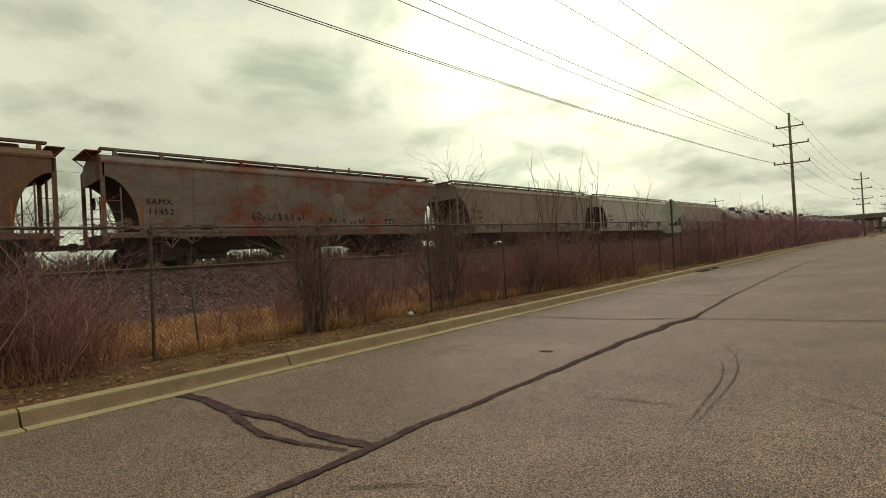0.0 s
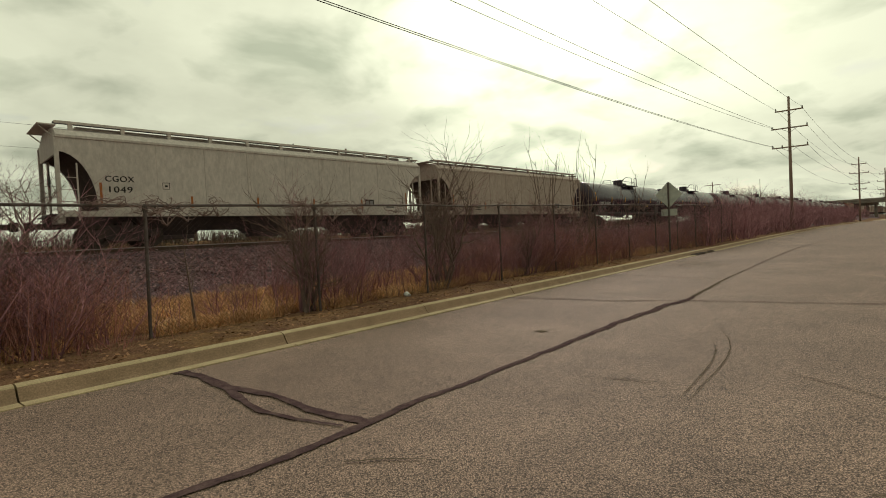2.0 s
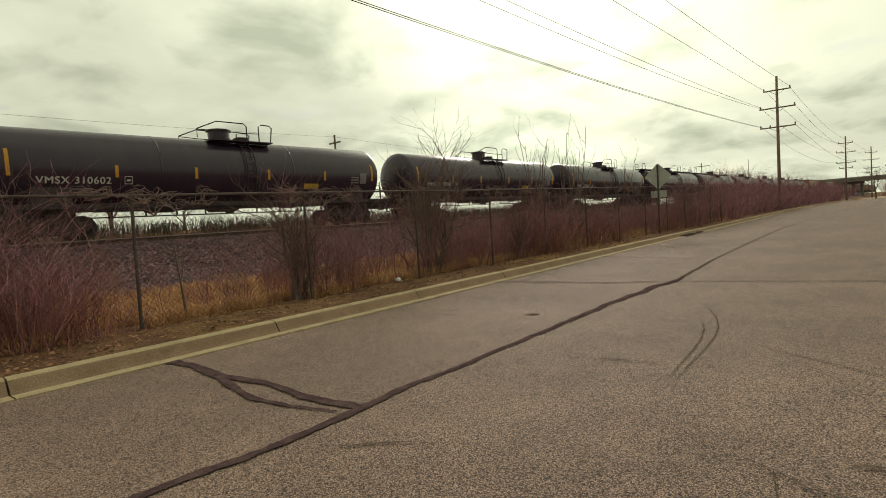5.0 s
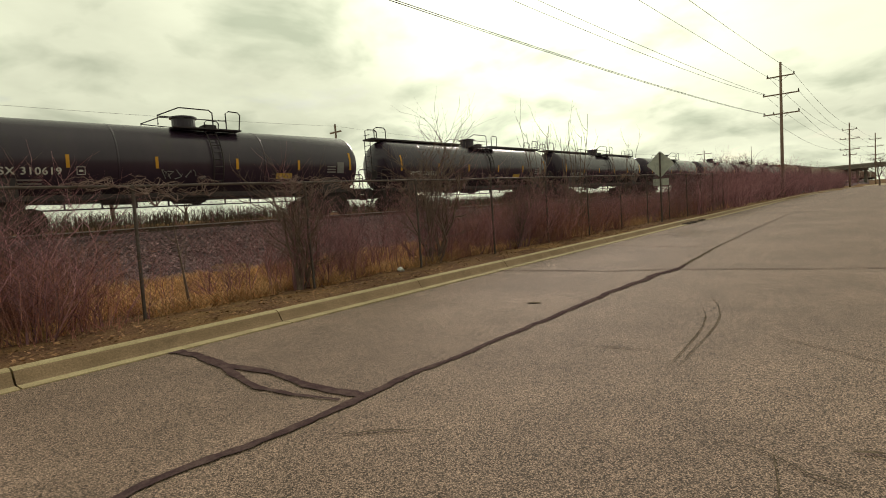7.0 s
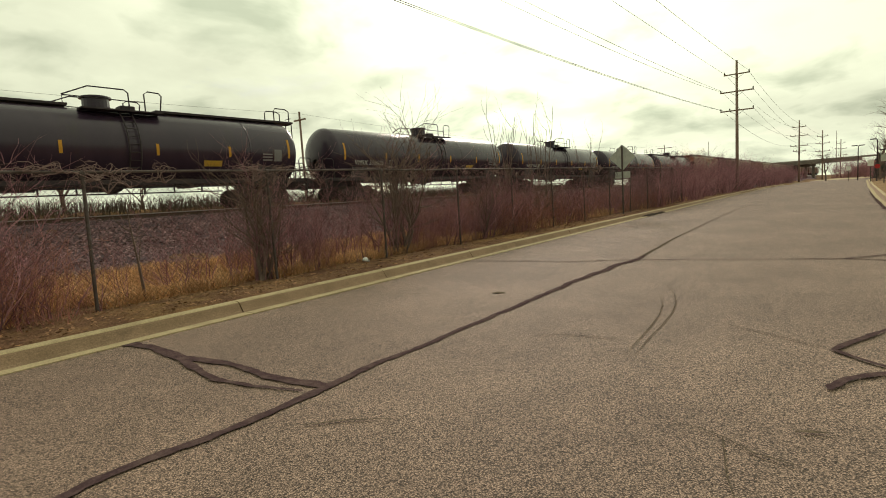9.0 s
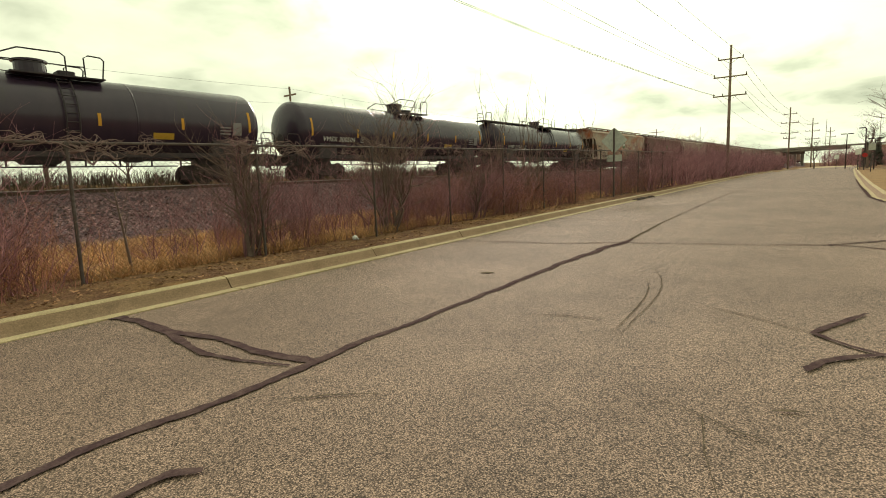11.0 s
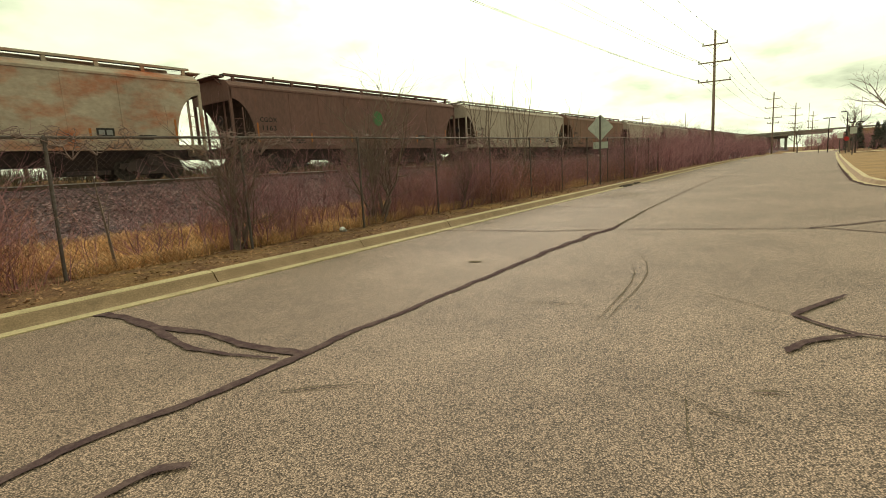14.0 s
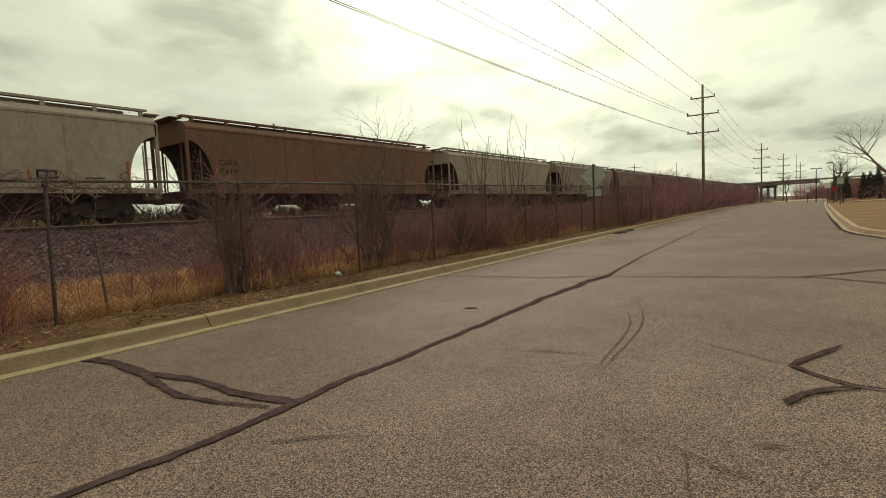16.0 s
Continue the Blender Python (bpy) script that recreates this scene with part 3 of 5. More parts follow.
MARKS = [
    (0.05, [(10.8, 2.86, 1.5), (12.4, 2.93, 1.3), (13.4, 2.96, 1.6), (14.4, 3.02, 1.0), (17.5, 3.05, 0.5)]),
    (0.010, [(3.2, 0.70, 0.3), (3.17, 0.53, 1), (3.12, 0.41, 1), (2.7, 0.34, 0.6), (2.2, 0.2, 0.3)]),
    (0.012, [(3.12, 0.41, 0.8), (3.0, 0.25, 1.2), (2.95, 0.05, 0.5)]),
    (0.016, [(2.03, 2.74, 0.3), (2.06, 2.70, 1), (2.21, 2.55, 1.1), (2.36, 2.33, 0.8), (2.42, 2.2, 0.3)]),
    (0.011, [(7.75, 1.73, 0.3), (7.05, 1.47, 0.9), (6.49, 1.34, 0.9), (5.97, 1.28, 0.9), (5.43, 1.26, 0.9), (4.9, 1.26, 0.8), (4.4, 1.24, 0.3)]),
    (0.011, [(6.9, 1.62, 0.3), (6.4, 1.47, 0.9), (5.84, 1.38, 0.9), (5.32, 1.35, 0.9), (4.78, 1.33, 0.7), (4.34, 1.31, 0.3)]),
    (0.016, [(5.14, -0.13, 0.6), (5.5, 0.35, 1), (5.75, 0.8, 0.4)]),
    (0.08, [(6.42, 3.86, 0.4), (6.47, 3.76, 1.4), (6.50, 3.68, 0.4)]),
    (0.03, [(3.36, 0.08, 0.5), (3.40, 0.0, 1.3), (3.42, -0.08, 0.4)]),
    (0.016, [(4.6, 2.35, 0.5), (4.75, 1.9, 1), (4.8, 1.5, 0.5)]),
    (0.016, [(5.9, 5.3, 0.5), (6.05, 4.7, 1), (6.0, 4.5, 0.4)]),
]
for i, (w, pts) in enumerate(MARKS):
    thing("road_mark", "faint dark scuff or hairline crack in asphalt", "scuff", None, ribbon(pts, w, Z1 - 0.001 + 0.0003 * i, 50 + 2.3 * i, 0.6), MAT["tyre_mark"], group="scuffs and hairline cracks", kind="structure")

# ---------------------------------------------------------------- railway track
for dy in (-0.755, 0.755):
    rail = thing("rail", "rusty steel rail with a worn bright head", "rail", PIVOT @ pose(0, dy, RAIL_TOP - 0.17), kind="structure", group="rails of the track")
    web = Mesh().box(-120, 420, -0.07, 0.07, 0.0, 0.02).box(-120, 420, -0.012, 0.012, 0.02, 0.13)
    part("web", web, MAT["rail"], rail)
    part("head", Mesh().box(-120, 420, -0.037, 0.037, 0.13, 0.17, 0.008), MAT["railhead"], rail)
ties = thing("track_ties", "weathered dark timber ties bedded in stone", "railway ties", kind="structure")
tie_mesh = Mesh().box(-0.115, 0.115, -1.3, 1.3, -0.17, 0.0, 0.02).make("tie", MAT["tie"])
for i in range(260):
    t = part("tie", tie_mesh, None, ties)
    t.matrix_basis = PIVOT @ pose(-30 + i * 0.52, rnd.uniform(-0.05, 0.05), RAIL_TOP - 0.172 + rnd.uniform(-0.012, 0.0), 0, 0, rnd.uniform(-1.2, 1.2))

# ---------------------------------------------------------------- chain-link fence
fence = thing("chain_link_fence", "rusty galvanised chain-link fence overgrown with bare vines", "fence")
px = [2.94 + 3.05 * i for i in range(-4, 13)]
for x in px:
    y, top = fence_y(x), fence_top(x)
    m = Mesh().tube([(0, 0, -0.1), (0, 0, top - 0.06)], 0.025, 10)
    m.turned([(-0.05, 0.04), (0.0, 0.045), (0.04, 0.035), (0.065, 0.01)], (0, 0, top - 0.06), "z", 10)
    p = part("post", m, MAT["galvanised"], fence)
    p.matrix_basis = pose(x, y, 0.1, rnd.uniform(-1.0, 1.0), rnd.uniform(-1.0, 1.0))
for a, b in zip(px, px[1:]):
    sag = rnd.uniform(-0.015, 0.02)
    part("top_rail", Mesh().tube([(a, fence_y(a), fence_top(a) + 0.075), ((a + b) / 2, fence_y((a + b) / 2), fence_top((a + b) / 2) + 0.07 - sag), (b, fence_y(b), fence_top(b) + 0.075)], 0.022, 8), MAT["galvanised"], fence)


def fabric(a, b):
    me = Mesh()
    bottom, r = 0.16, 0.0023
    step = 0.085
    x = a
    while x < b:
        h = fence_top(x) + 0.05 - bottom
        for s in (1, -1):
            pts, n = [], int(h / (step / 2))
            for k in (0, n):
                xx = x + s * k * step / 2
                pts.append((xx, fence_y(xx) - 0.03 + 0.004 * s, bottom + k * step / 2))
            me.tube(pts, r, 3, False)
        x += step
    return me


part("wire_mesh", fabric(-6, 12.1), MAT["wire_mesh"], fence, "rusty diamond wire mesh")
part("wire_mesh", fabric(12.1, 40), MAT["wire_mesh"], fence, "rusty diamond wire mesh")

# ---------------------------------------------------------------- road sign seen from behind
sign = thing("diamond_sign", "grey metal back of a diamond warning sign with a small plaque", "road sign", pose(25.4, 7.57, 0.12))
part("post", Mesh().box(-0.03, 0.03, -0.035, 0.035, -0.2, 3.3, 0.008), MAT["galvanised"], sign)
s = 0.60
dm = Mesh()
ring = [(0.045, s * math.sin(a) , 2.76 + s * math.cos(a)) for a in [i * math.pi / 2 + d for i in range(4) for d in (-0.05, 0.05)]]
dm.loft([ring, [(0.053, y, z) for _, y, z in ring]])
part("panel", dm, MAT["aluminium"], sign)
part("plaque", Mesh().box(0.045, 0.053, -0.36, 0.36, 1.76, 2.08), MAT["aluminium"], sign)
for z in (2.35, 2.6, 2.9, 3.15, 1.85, 2.0):
    part("bolt", Mesh().turned([(0, 0.012), (0.012, 0.012)], (-0.045, 0, z), "x", 6), MAT["galvanised"], sign)

# ---------------------------------------------------------------- utility poles and lines
ARMS1 = [(13.8, 1.35), (11.8, 1.75), (9.6, 1.75)]


def utility_pole(x, y, top, arms, lean=0.0, turn=3.5, base=0.1):
    t = thing("utility_pole", "tall weathered wooden utility pole with three crossarms", "utility pole", pose(x, y, base, 0, lean, turn), group="utility poles along the road")
    part("shaft", Mesh().tube([(0, 0, -0.3), (0, 0, top * 0.5), (0, 0, top)], [0.19, 0.16, 0.12], 12), MAT["pole_wood"], t, smooth=True)
    for z, half in arms:
        arm = part("crossarm", Mesh().box(-0.19, -0.09, -half, half, z - 0.07, z + 0.07, 0.01), MAT["pole_wood"], t)
        for e in (-1, 1):
            part("brace", Mesh().tube([(-0.2, e * 0.75, z - 0.06), (-0.16, 0, z - 0.55)], 0.02, 6), MAT["galvanised"], arm)
            part("insulator", Mesh().turned([(0, 0.03), (0.05, 0.065), (0.12, 0.075), (0.2, 0.06), (0.26, 0.045), (0.30, 0.02)], (-0.14, e * (half - 0.09), z + 0.07), "z", 10), MAT["insulator"], arm)
        if z < 11:
            part("insulator", Mesh().turned([(0, 0.03), (0.05, 0.065), (0.12, 0.075), (0.2, 0.05), (0.24, 0.02)], (-0.14, half * 0.42, z + 0.07), "z", 10), MAT["insulator"], arm)
    return t


POLES = [(-35.0, 14.0, 15.4), (71.1, 7.6, 15.4), (145.0, 3.06, 14.1), (187.0, -1.66, 14.2), (240, -7.5, 14.0)]
utility_pole(*POLES[0], ARMS1)
utility_pole(*POLES[1], ARMS1)
far_arms = [(12.6, 1.3), (10.6, 1.7), (8.3, 1.7), (7.1, 1.2)]
utility_pole(*POLES[2], far_arms)
utility_pole(*POLES[3], [(a - 0.1, b) for a, b in far_arms], 2.5)
utility_pole(*POLES[4], [(a - 0.1, b) for a, b in far_arms])


def cable(p, q, sag, r=0.015):
    n = 24
    pts = []
    for i in range(n + 1):
        t = i / n
        pts.append([p[k] + (q[k] - p[k]) * t for k in range(3)])
        pts[-1][2] -= sag * 4 * t * (1 - t)
    ob = thing("power_line", "thin sagging overhead power line", "cable", None, Mesh().tube(pts, r, 5), MAT["cable"], group="overhead lines")
    return ob


for z, offs, sag in ((9.9, (1.66, 1.52), 1.05), (12.1, (1.66,), 1.5), (12.1, (1.45,), 1.1), (14.1, (1.26,), 0.4), (14.1, (-1.26,), 0.9)):
    for o in offs:
        cable((POLES[0][0], POLES[0][1] + o, z), (POLES[1][0], POLES[1][1] + o, z), sag + rnd.uniform(-0.1, 0.1))
for z, z2, offs in ((9.9, 8.6, (1.6, -1.6)), (12.1, 10.9, (1.6, -1.6)), (14.1, 12.9, (1.2, -1.2))):
    for o in offs:
        cable((POLES[1][0], POLES[1][1] + o, z), (POLES[2][0], POLES[2][1] + o, z2), 1.3)
        cable((POLES[2][0], POLES[2][1] + o, z2), (POLES[3][0], POLES[3][1] + o, z2), 0.8)

# poles beyond the railway


def plain_pole(x, y, top, arm, name="utility_pole", label="far wooden pole with a single crossarm", r=0.13):
    t = thing(name, label, "pole", pose(x, y, 0.9))
    part("shaft", Mesh().tube([(0, 0, -0.3), (0, 0, top)], [r, r * 0.75], 8), MAT["pole_wood"], t)
    if arm:
        part("crossarm", Mesh().box(-0.06, 0.06, -arm, arm, top - 0.9, top - 0.75, 0.01), MAT["pole_wood"], t)
    return t


plain_pole(35.0, 42.9, 10.3, 0.9)
plain_pole(146, 32.4, 11.0, 1.9)
plain_pole(180, 23.0 + 4, 13.0, 0, "mast", "slim far steel mast", 0.09)
plain_pole(170, 39.5, 8.5, 0.6)
cable((-40, 40.5, 10.6), (35.0, 42.9, 11.0), 0.9, 0.009)
cable((-40, 41.5, 9.2), (35.0, 43.4, 9.6), 0.9, 0.009)
cable((35.0, 42.9, 11.0), (146, 32.4, 11.6), 1.6, 0.009)

# ---------------------------------------------------------------- overpass at the end of the road
over = thing("overpass", "long concrete road overpass on piers, far off", "bridge")
BX = 250.0
part("deck", Mesh().add([(BX - 4, 90, 5.2), (BX + 8, 90, 5.2), (BX + 8, -14, 6.1), (BX - 4, -14, 6.1), (BX - 4, 90, 6.3), (BX + 8, 90, 6.3), (BX + 8, -14, 7.2), (BX - 4, -14, 7.2)],
                        [(0, 1, 2, 3), (4, 7, 6, 5), (0, 4, 5, 1), (1, 5, 6, 2), (2, 6, 7, 3), (3, 7, 4, 0)]), MAT["bridge"], over)
part("parapet", Mesh().add([(BX - 4.2, 90, 6.2), (BX - 3.8, 90, 6.2), (BX - 3.8, -60, 7.4), (BX - 4.2, -60, 7.4), (BX - 4.2, 90, 7.0), (BX - 3.8, 90, 7.0), (BX - 3.8, -60, 8.0), (BX - 4.2, -60, 8.0)],
                           [(0, 1, 2, 3), (4, 7, 6, 5), (0, 4, 5, 1), (1, 5, 6, 2), (2, 6, 7, 3), (3, 7, 4, 0)]), MAT["bridge"], over)
for y in (3.0, 34.0, 62.0):
    pier = part("pier", Mesh().box(BX - 1, BX + 1, y - 3.2, y + 3.2, 5.0, 5.9, 0.1), MAT["bridge"], over)
    for e in (-2.4, 0, 2.4):
        part("column", Mesh().tube([(BX, y + e, 0), (BX, y + e, 5.2)], 0.5, 12), MAT["bridge"], pier)
slope = Mesh().add([(BX - 16, -12, 0), (BX - 16, -160, 0), (BX - 4, -20, 6.9), (BX - 4, -160, 7.6), (BX + 10, -20, 6.9), (BX + 10, -160, 7.6), (BX - 6, -8, 0), (BX + 10, -8, 0)],
                   [(0, 2, 3, 1), (2, 4, 5, 3), (0, 6, 2), (6, 7, 4, 2)])
thing("embankment", "brown overgrown embankment carrying the overpass road", "embankment", None, slope, MAT["soil"], kind="structure")


def lamp_post(x, y, top, heads, label="slim dark parking-lot lamp post"):
    t = thing("street_lamp", label, "street lamp", pose(x, y, 0.1), group="parking-lot lamps")
    part("pole", Mesh().tube([(0, 0, -0.2), (0, 0, top)], [0.10, 0.07], 8), MAT["bogie"], t)
    for e in heads:
        part("lamp_head", Mesh().box(-0.18, 0.18, min(e * 0.1, e * 0.95), max(e * 0.1, e * 0.95), top - 0.05, top + 0.12, 0.03), MAT["bogie"], t)
    return t


lamp_post(125, -6.5, 6.4, (1, -1))
lamp_post(110, -8.15, 6.6, (1,))
lamp_post(104, -8.9, 4.6, (1, -1))
plain_pole(250, -6.5, 17, 0, "mast", "slim far steel mast", 0.1)
plain_pole(200, -18, 14, 0, "mast", "slim far steel mast", 0.09)


def post_sign(x, y, top, kind):
    t = thing("post_sign", {"round": "small red sign on a thin post", "back": "pale sign back on a thin post", "white": "small white sign on a thin post"}[kind], "road sign", pose(x, y, 0.1))
    part("post", Mesh().tube([(0, 0, -0.2), (0, 0, top)], 0.05, 6), MAT["galvanised"], t)
    if kind == "round":
        ring = [(-0.07, 0.32 * math.sin(i * math.pi / 4 + 0.39), top - 0.35 + 0.32 * math.cos(i * math.pi / 4 + 0.39)) for i in range(8)]
        part("panel", Mesh().loft([ring, [(-0.05, y_, z_) for _, y_, z_ in ring]]), MAT["red"], t)
    else:
        part("panel", Mesh().box(-0.07, -0.05, -0.32, 0.32, top - 0.75, top), MAT["aluminium" if kind == "back" else "white"], t)
    return t


post_sign(76, -6.25, 3.2, "back")
post_sign(92, -6.85, 2.4, "round")
post_sign(90, -6.0, 2.9, "white")
post_sign(120, -4.9, 2.6, "white")
# ---------------------------------------------------------------- train
PITCH, SPEED, FIRST = 18.66, 19.42, 14.78


def wheel_mesh():
    """Two wheels pressed on one axle."""
    m = Mesh().tube([(0, -1.1, 0), (0, 1.1, 0)], 0.085, 8)
    prof = [(-0.07, 0.10), (-0.07, 0.36), (-0.05, 0.42), (0.04, 0.425), (0.045, 0.455), (0.07, 0.455), (0.07, 0.30), (0.03, 0.24), (0.05, 0.10)]
    m.turned(prof, (0, 0.79, 0), "y", 24)
    m.turned([(-a, r) for a, r in reversed(prof)], (0, -0.79, 0), "y", 24)
    for k in range(3):
        a = 2.094 * k
        m.box(0.2 * math.cos(a) - 0.03, 0.2 * math.cos(a) + 0.03, -0.84, -0.80, 0.2 * math.sin(a) - 0.03, 0.2 * math.sin(a) + 0.03)
    return m.make("wheelset", MAT["wheel"])


def bogie_frame(y):
    o = [(-1.22, 0.52), (-1.16, 0.66), (-0.75, 0.70), (-0.42, 0.84), (0.42, 0.84), (0.75, 0.70), (1.16, 0.66), (1.22, 0.52), (1.05, 0.40), (0.78, 0.42), (0.45, 0.24), (-0.45, 0.24), (-0.78, 0.42), (-1.05, 0.40)]
    return Mesh().plate(o, y - 0.06, y + 0.06)


WHEELSET = wheel_mesh()
FRAMES = [bogie_frame(y).make("side_frame", MAT["bogie"]) for y in (-1.0, 1.0)]
BOLSTER = Mesh().box(-0.2, 0.2, -1.2, 1.2, 0.55, 0.95, 0.04).box(-1.25, 1.25, -0.6, 0.6, 0.22, 0.85, 0.06).make("bolster", MAT["bogie"])
SPRING = Mesh()
for i in range(5):
    SPRING.tube([(-0.26 + i * 0.13, -1.0, 0.30), (-0.26 + i * 0.13, -1.0, 0.62)], 0.05, 6)
SPRING = SPRING.make("springs", MAT["bogie"])
BEARING = Mesh().turned([(-0.1, 0.06), (-0.1, 0.13), (0.06, 0.13), (0.1, 0.09)], (0, 0, 0), "y", 10).make("bearing_cap", MAT["bogie"])


def add_bogie(car, x):
    b = part("bogie", BOLSTER, None, car, "dark iron bogie")
    b.matrix_basis = pose(x, 0, 0)
    for f in FRAMES:
        part("side_frame", f, None, b)
    part("springs", SPRING, None, b)
    for e in (-0.89, 0.89):
        part("wheelset", WHEELSET, None, b).matrix_basis = pose(e, 0, 0.44)
        part("bearing_cap", BEARING, None, b).matrix_basis = pose(e, -1.12, 0.46)


COUPLER = Mesh().box(-0.1, 0.85, -0.1, 0.1, 0.78, 0.98, 0.03).box(0.75, 1.0, -0.17, 0.13, 0.72, 1.04, 0.05).make("coupler", MAT["bogie"])
HOSE = Mesh().tube([(0.3, 0.3, 0.75), (0.5, 0.3, 0.5), (0.75, 0.28, 0.36), (1.0, 0.25, 0.34)], 0.03, 6).make("brake_hose", MAT["bogie"])
HALF, SIDE_Y, CUT = 8.52, 1.58, 1.12


def arc_points(e):
    """End outline of a side sheet: down from the eave, then a curved cut towards the sill. e: -1 or +1 end."""
    pts = [(HALF, 3.40)]
    for i in range(1, 10):
        a = radians(90 * i / 9)
        pts.append((HALF - CUT * math.sin(a), 1.42 + 1.98 * math.cos(a)))
    return [(e * x, z) for x, z in pts]


def hopper_prototype(paint):
    car = thing("hopper_car", "weathered covered hopper freight car", "freight car", group="freight train")
    right, left = arc_points(1), arc_points(-1)
    outline = [(-HALF, 3.92), (HALF, 3.92)] + right + [(HALF - CUT, 1.30), (CUT - HALF, 1.30)] + list(reversed(left))
    for s in (-1, 1):
        part("side_sheet", Mesh().plate(outline, s * SIDE_Y - 0.02, s * SIDE_Y + 0.02), paint, car)
        # eave angle, sill, seams
        part("eave_rail", Mesh().box(-HALF - 0.03, HALF + 0.03, s * 1.60 - 0.035, s * 1.60 + 0.035, 3.87, 3.97, 0.015), paint, car)
        part("side_sill", Mesh().box(-HALF + 0.1, HALF - 0.1, s * 1.52 - 0.08, s * 1.52 + 0.08, 1.14, 1.34, 0.02), paint, car)
        for k in range(7):
            x = -5.4 + k * 1.8
            part("panel_seam", Mesh().box(x - 0.03, x + 0.03, s * 1.605 - 0.012, s * 1.605 + 0.012, 1.36, 3.87), paint, car)
        for e in (-1, 1):
            part("corner_post", Mesh().box(e * HALF - 0.07, e * HALF + 0.07, s * 1.55 - 0.05, s * 1.55 + 0.05, 1.1, 3.9, 0.015), paint, car)
            lad = Mesh()
            for x in (0.0,):
                lad.box(e * (HALF - 0.55 - x) - 0.025, e * (HALF - 0.55 - x) + 0.025, s * 1.56 - 0.02, s * 1.56 + 0.02, 1.0, 3.02 - x * 0.35)
            for k in range(4):
                lad.tube([(e * (HALF - 0.05), s * 1.57, 1.25 + k * 0.42), (e * (HALF - 0.56), s * 1.57, 1.25 + k * 0.42)], 0.013, 5)
            part("ladder", lad, paint, car)
    # roof
    roof = Mesh()
    sec = [(-1.60, 3.95), (-1.36, 4.16), (-0.80, 4.32), (0, 4.36), (0.80, 4.32), (1.36, 4.16), (1.60, 3.95), (1.3, 3.92), (-1.3, 3.92)]
    roof.loft([[(x, y, z) for y, z in sec] for x in (-HALF, -HALF / 3, HALF / 3, HALF)])
    part("roof", roof, paint, car)
    for s in (-1, 1):
        part("running_board", Mesh().box(-HALF + 0.05, HALF - 0.1, s * 0.98 - 0.17, s * 0.98 + 0.17, 4.47, 4.52), MAT["tank_frame"], car)
        part("running_board_edge", Mesh().box(-HALF + 0.05, HALF - 0.1, s * 1.16 - 0.012, s * 1.16 + 0.012, 4.44, 4.53), paint, car)
        for k in range(11):
            x = -8.0 + k * 1.62
            part("bracket", Mesh().box(x - 0.07, x + 0.07, s * 1.10 - 0.05, s * 1.10 + 0.05, 4.10, 4.49, 0.01), paint, car)
    part("hatch", Mesh().box(-HALF + 0.7, HALF - 0.8, -0.80, 0.80, 4.20, 4.44, 0.05), paint, car)
    for k in range(8):
        x = -HALF + 1.4 + k * 1.9
        part("hatch_clamp", Mesh().box(x - 0.05, x + 0.05, -0.38, 0.38, 4.42, 4.48, 0.01), MAT["tank_frame"], car)
    part("vent", Mesh().tube([(1.1, -0.5, 4.4), (1.1, -0.5, 4.72)], 0.03, 6), MAT["tank_frame"], car)
    for e in (-1, 1):
        part("end_walk", Mesh().box(min(e * (HALF - 0.12), e * (HALF + 0.42)), max(e * (HALF - 0.12), e * (HALF + 0.42)), -1.1, 1.1, 4.36, 4.41, 0.02), paint, car)
        part("end_walk_brace", Mesh().tube([(e * (HALF + 0.38), -0.95, 4.36), (e * (HALF + 0.02), -0.95, 4.05)], 0.022, 6).tube([(e * (HALF + 0.38), 0.95, 4.36), (e * (HALF + 0.02), 0.95, 4.05)], 0.022, 6), paint, car)
    # end sheets: upright top, then the slope towards the hoppers
    for e in (-1, 1):
        part("end_sheet", Mesh().box(e * HALF - 0.03, e * HALF + 0.03, -1.52, 1.52, 3.32, 3.93), paint, car)
        sl = Mesh()
        outer = [(x - e * 0.02, z + 0.02) for x, z in arc_points(e)]
        inner = [(x - e * 0.07, z + 0.06) for x, z in arc_points(e)]
        sl.plate(outer + list(reversed(inner)), -1.555, 1.555)
        # darker than the car's paint: shade under the arch is in the colour
        part("slope_sheet", sl, MAT["slope_shade"], car, "slope sheet with the shade of the car end in its colour")
        part("end_sill", Mesh().box(e * (HALF - 0.05) - 0.12, e * (HALF - 0.05) + 0.12, -1.45, 1.45, 0.92, 1.22, 0.03), paint, car)
        part("centre_sill", Mesh().box(min(e * 5.2, e * (HALF + 0.25)), max(e * 5.2, e * (HALF + 0.25)), -0.35, 0.35, 0.78, 1.22, 0.04), MAT["bogie"], car)
        for y in (-0.8, 0.9):
            part("end_post", Mesh().tube([(e * (HALF - 0.12), y, 1.2), (e * (HALF - 0.12), y, 3.36)], 0.045, 6), paint, car)
        part("end_platform", Mesh().box(min(e * (HALF - 0.3), e * (HALF + 0.25)), max(e * (HALF - 0.3), e * (HALF + 0.25)), -1.3, 1.3, 1.22, 1.26), MAT["tank_frame"], car)
        part("coupler", COUPLER, None, car).matrix_basis = pose(e * (HALF - 0.2), 0, 0, 0, 0, 0 if e > 0 else 180)
        part("brake_hose", HOSE, None, car).matrix_basis = pose(e * (HALF - 0.5), 0, 0, 0, 0, 0 if e > 0 else 180)
        add_bogie(car, e * 6.45)
    part("through_sill", Mesh().box(-5.6, 5.6, -0.4, 0.4, 0.62, 1.3, 0.03), MAT["bogie"], car)
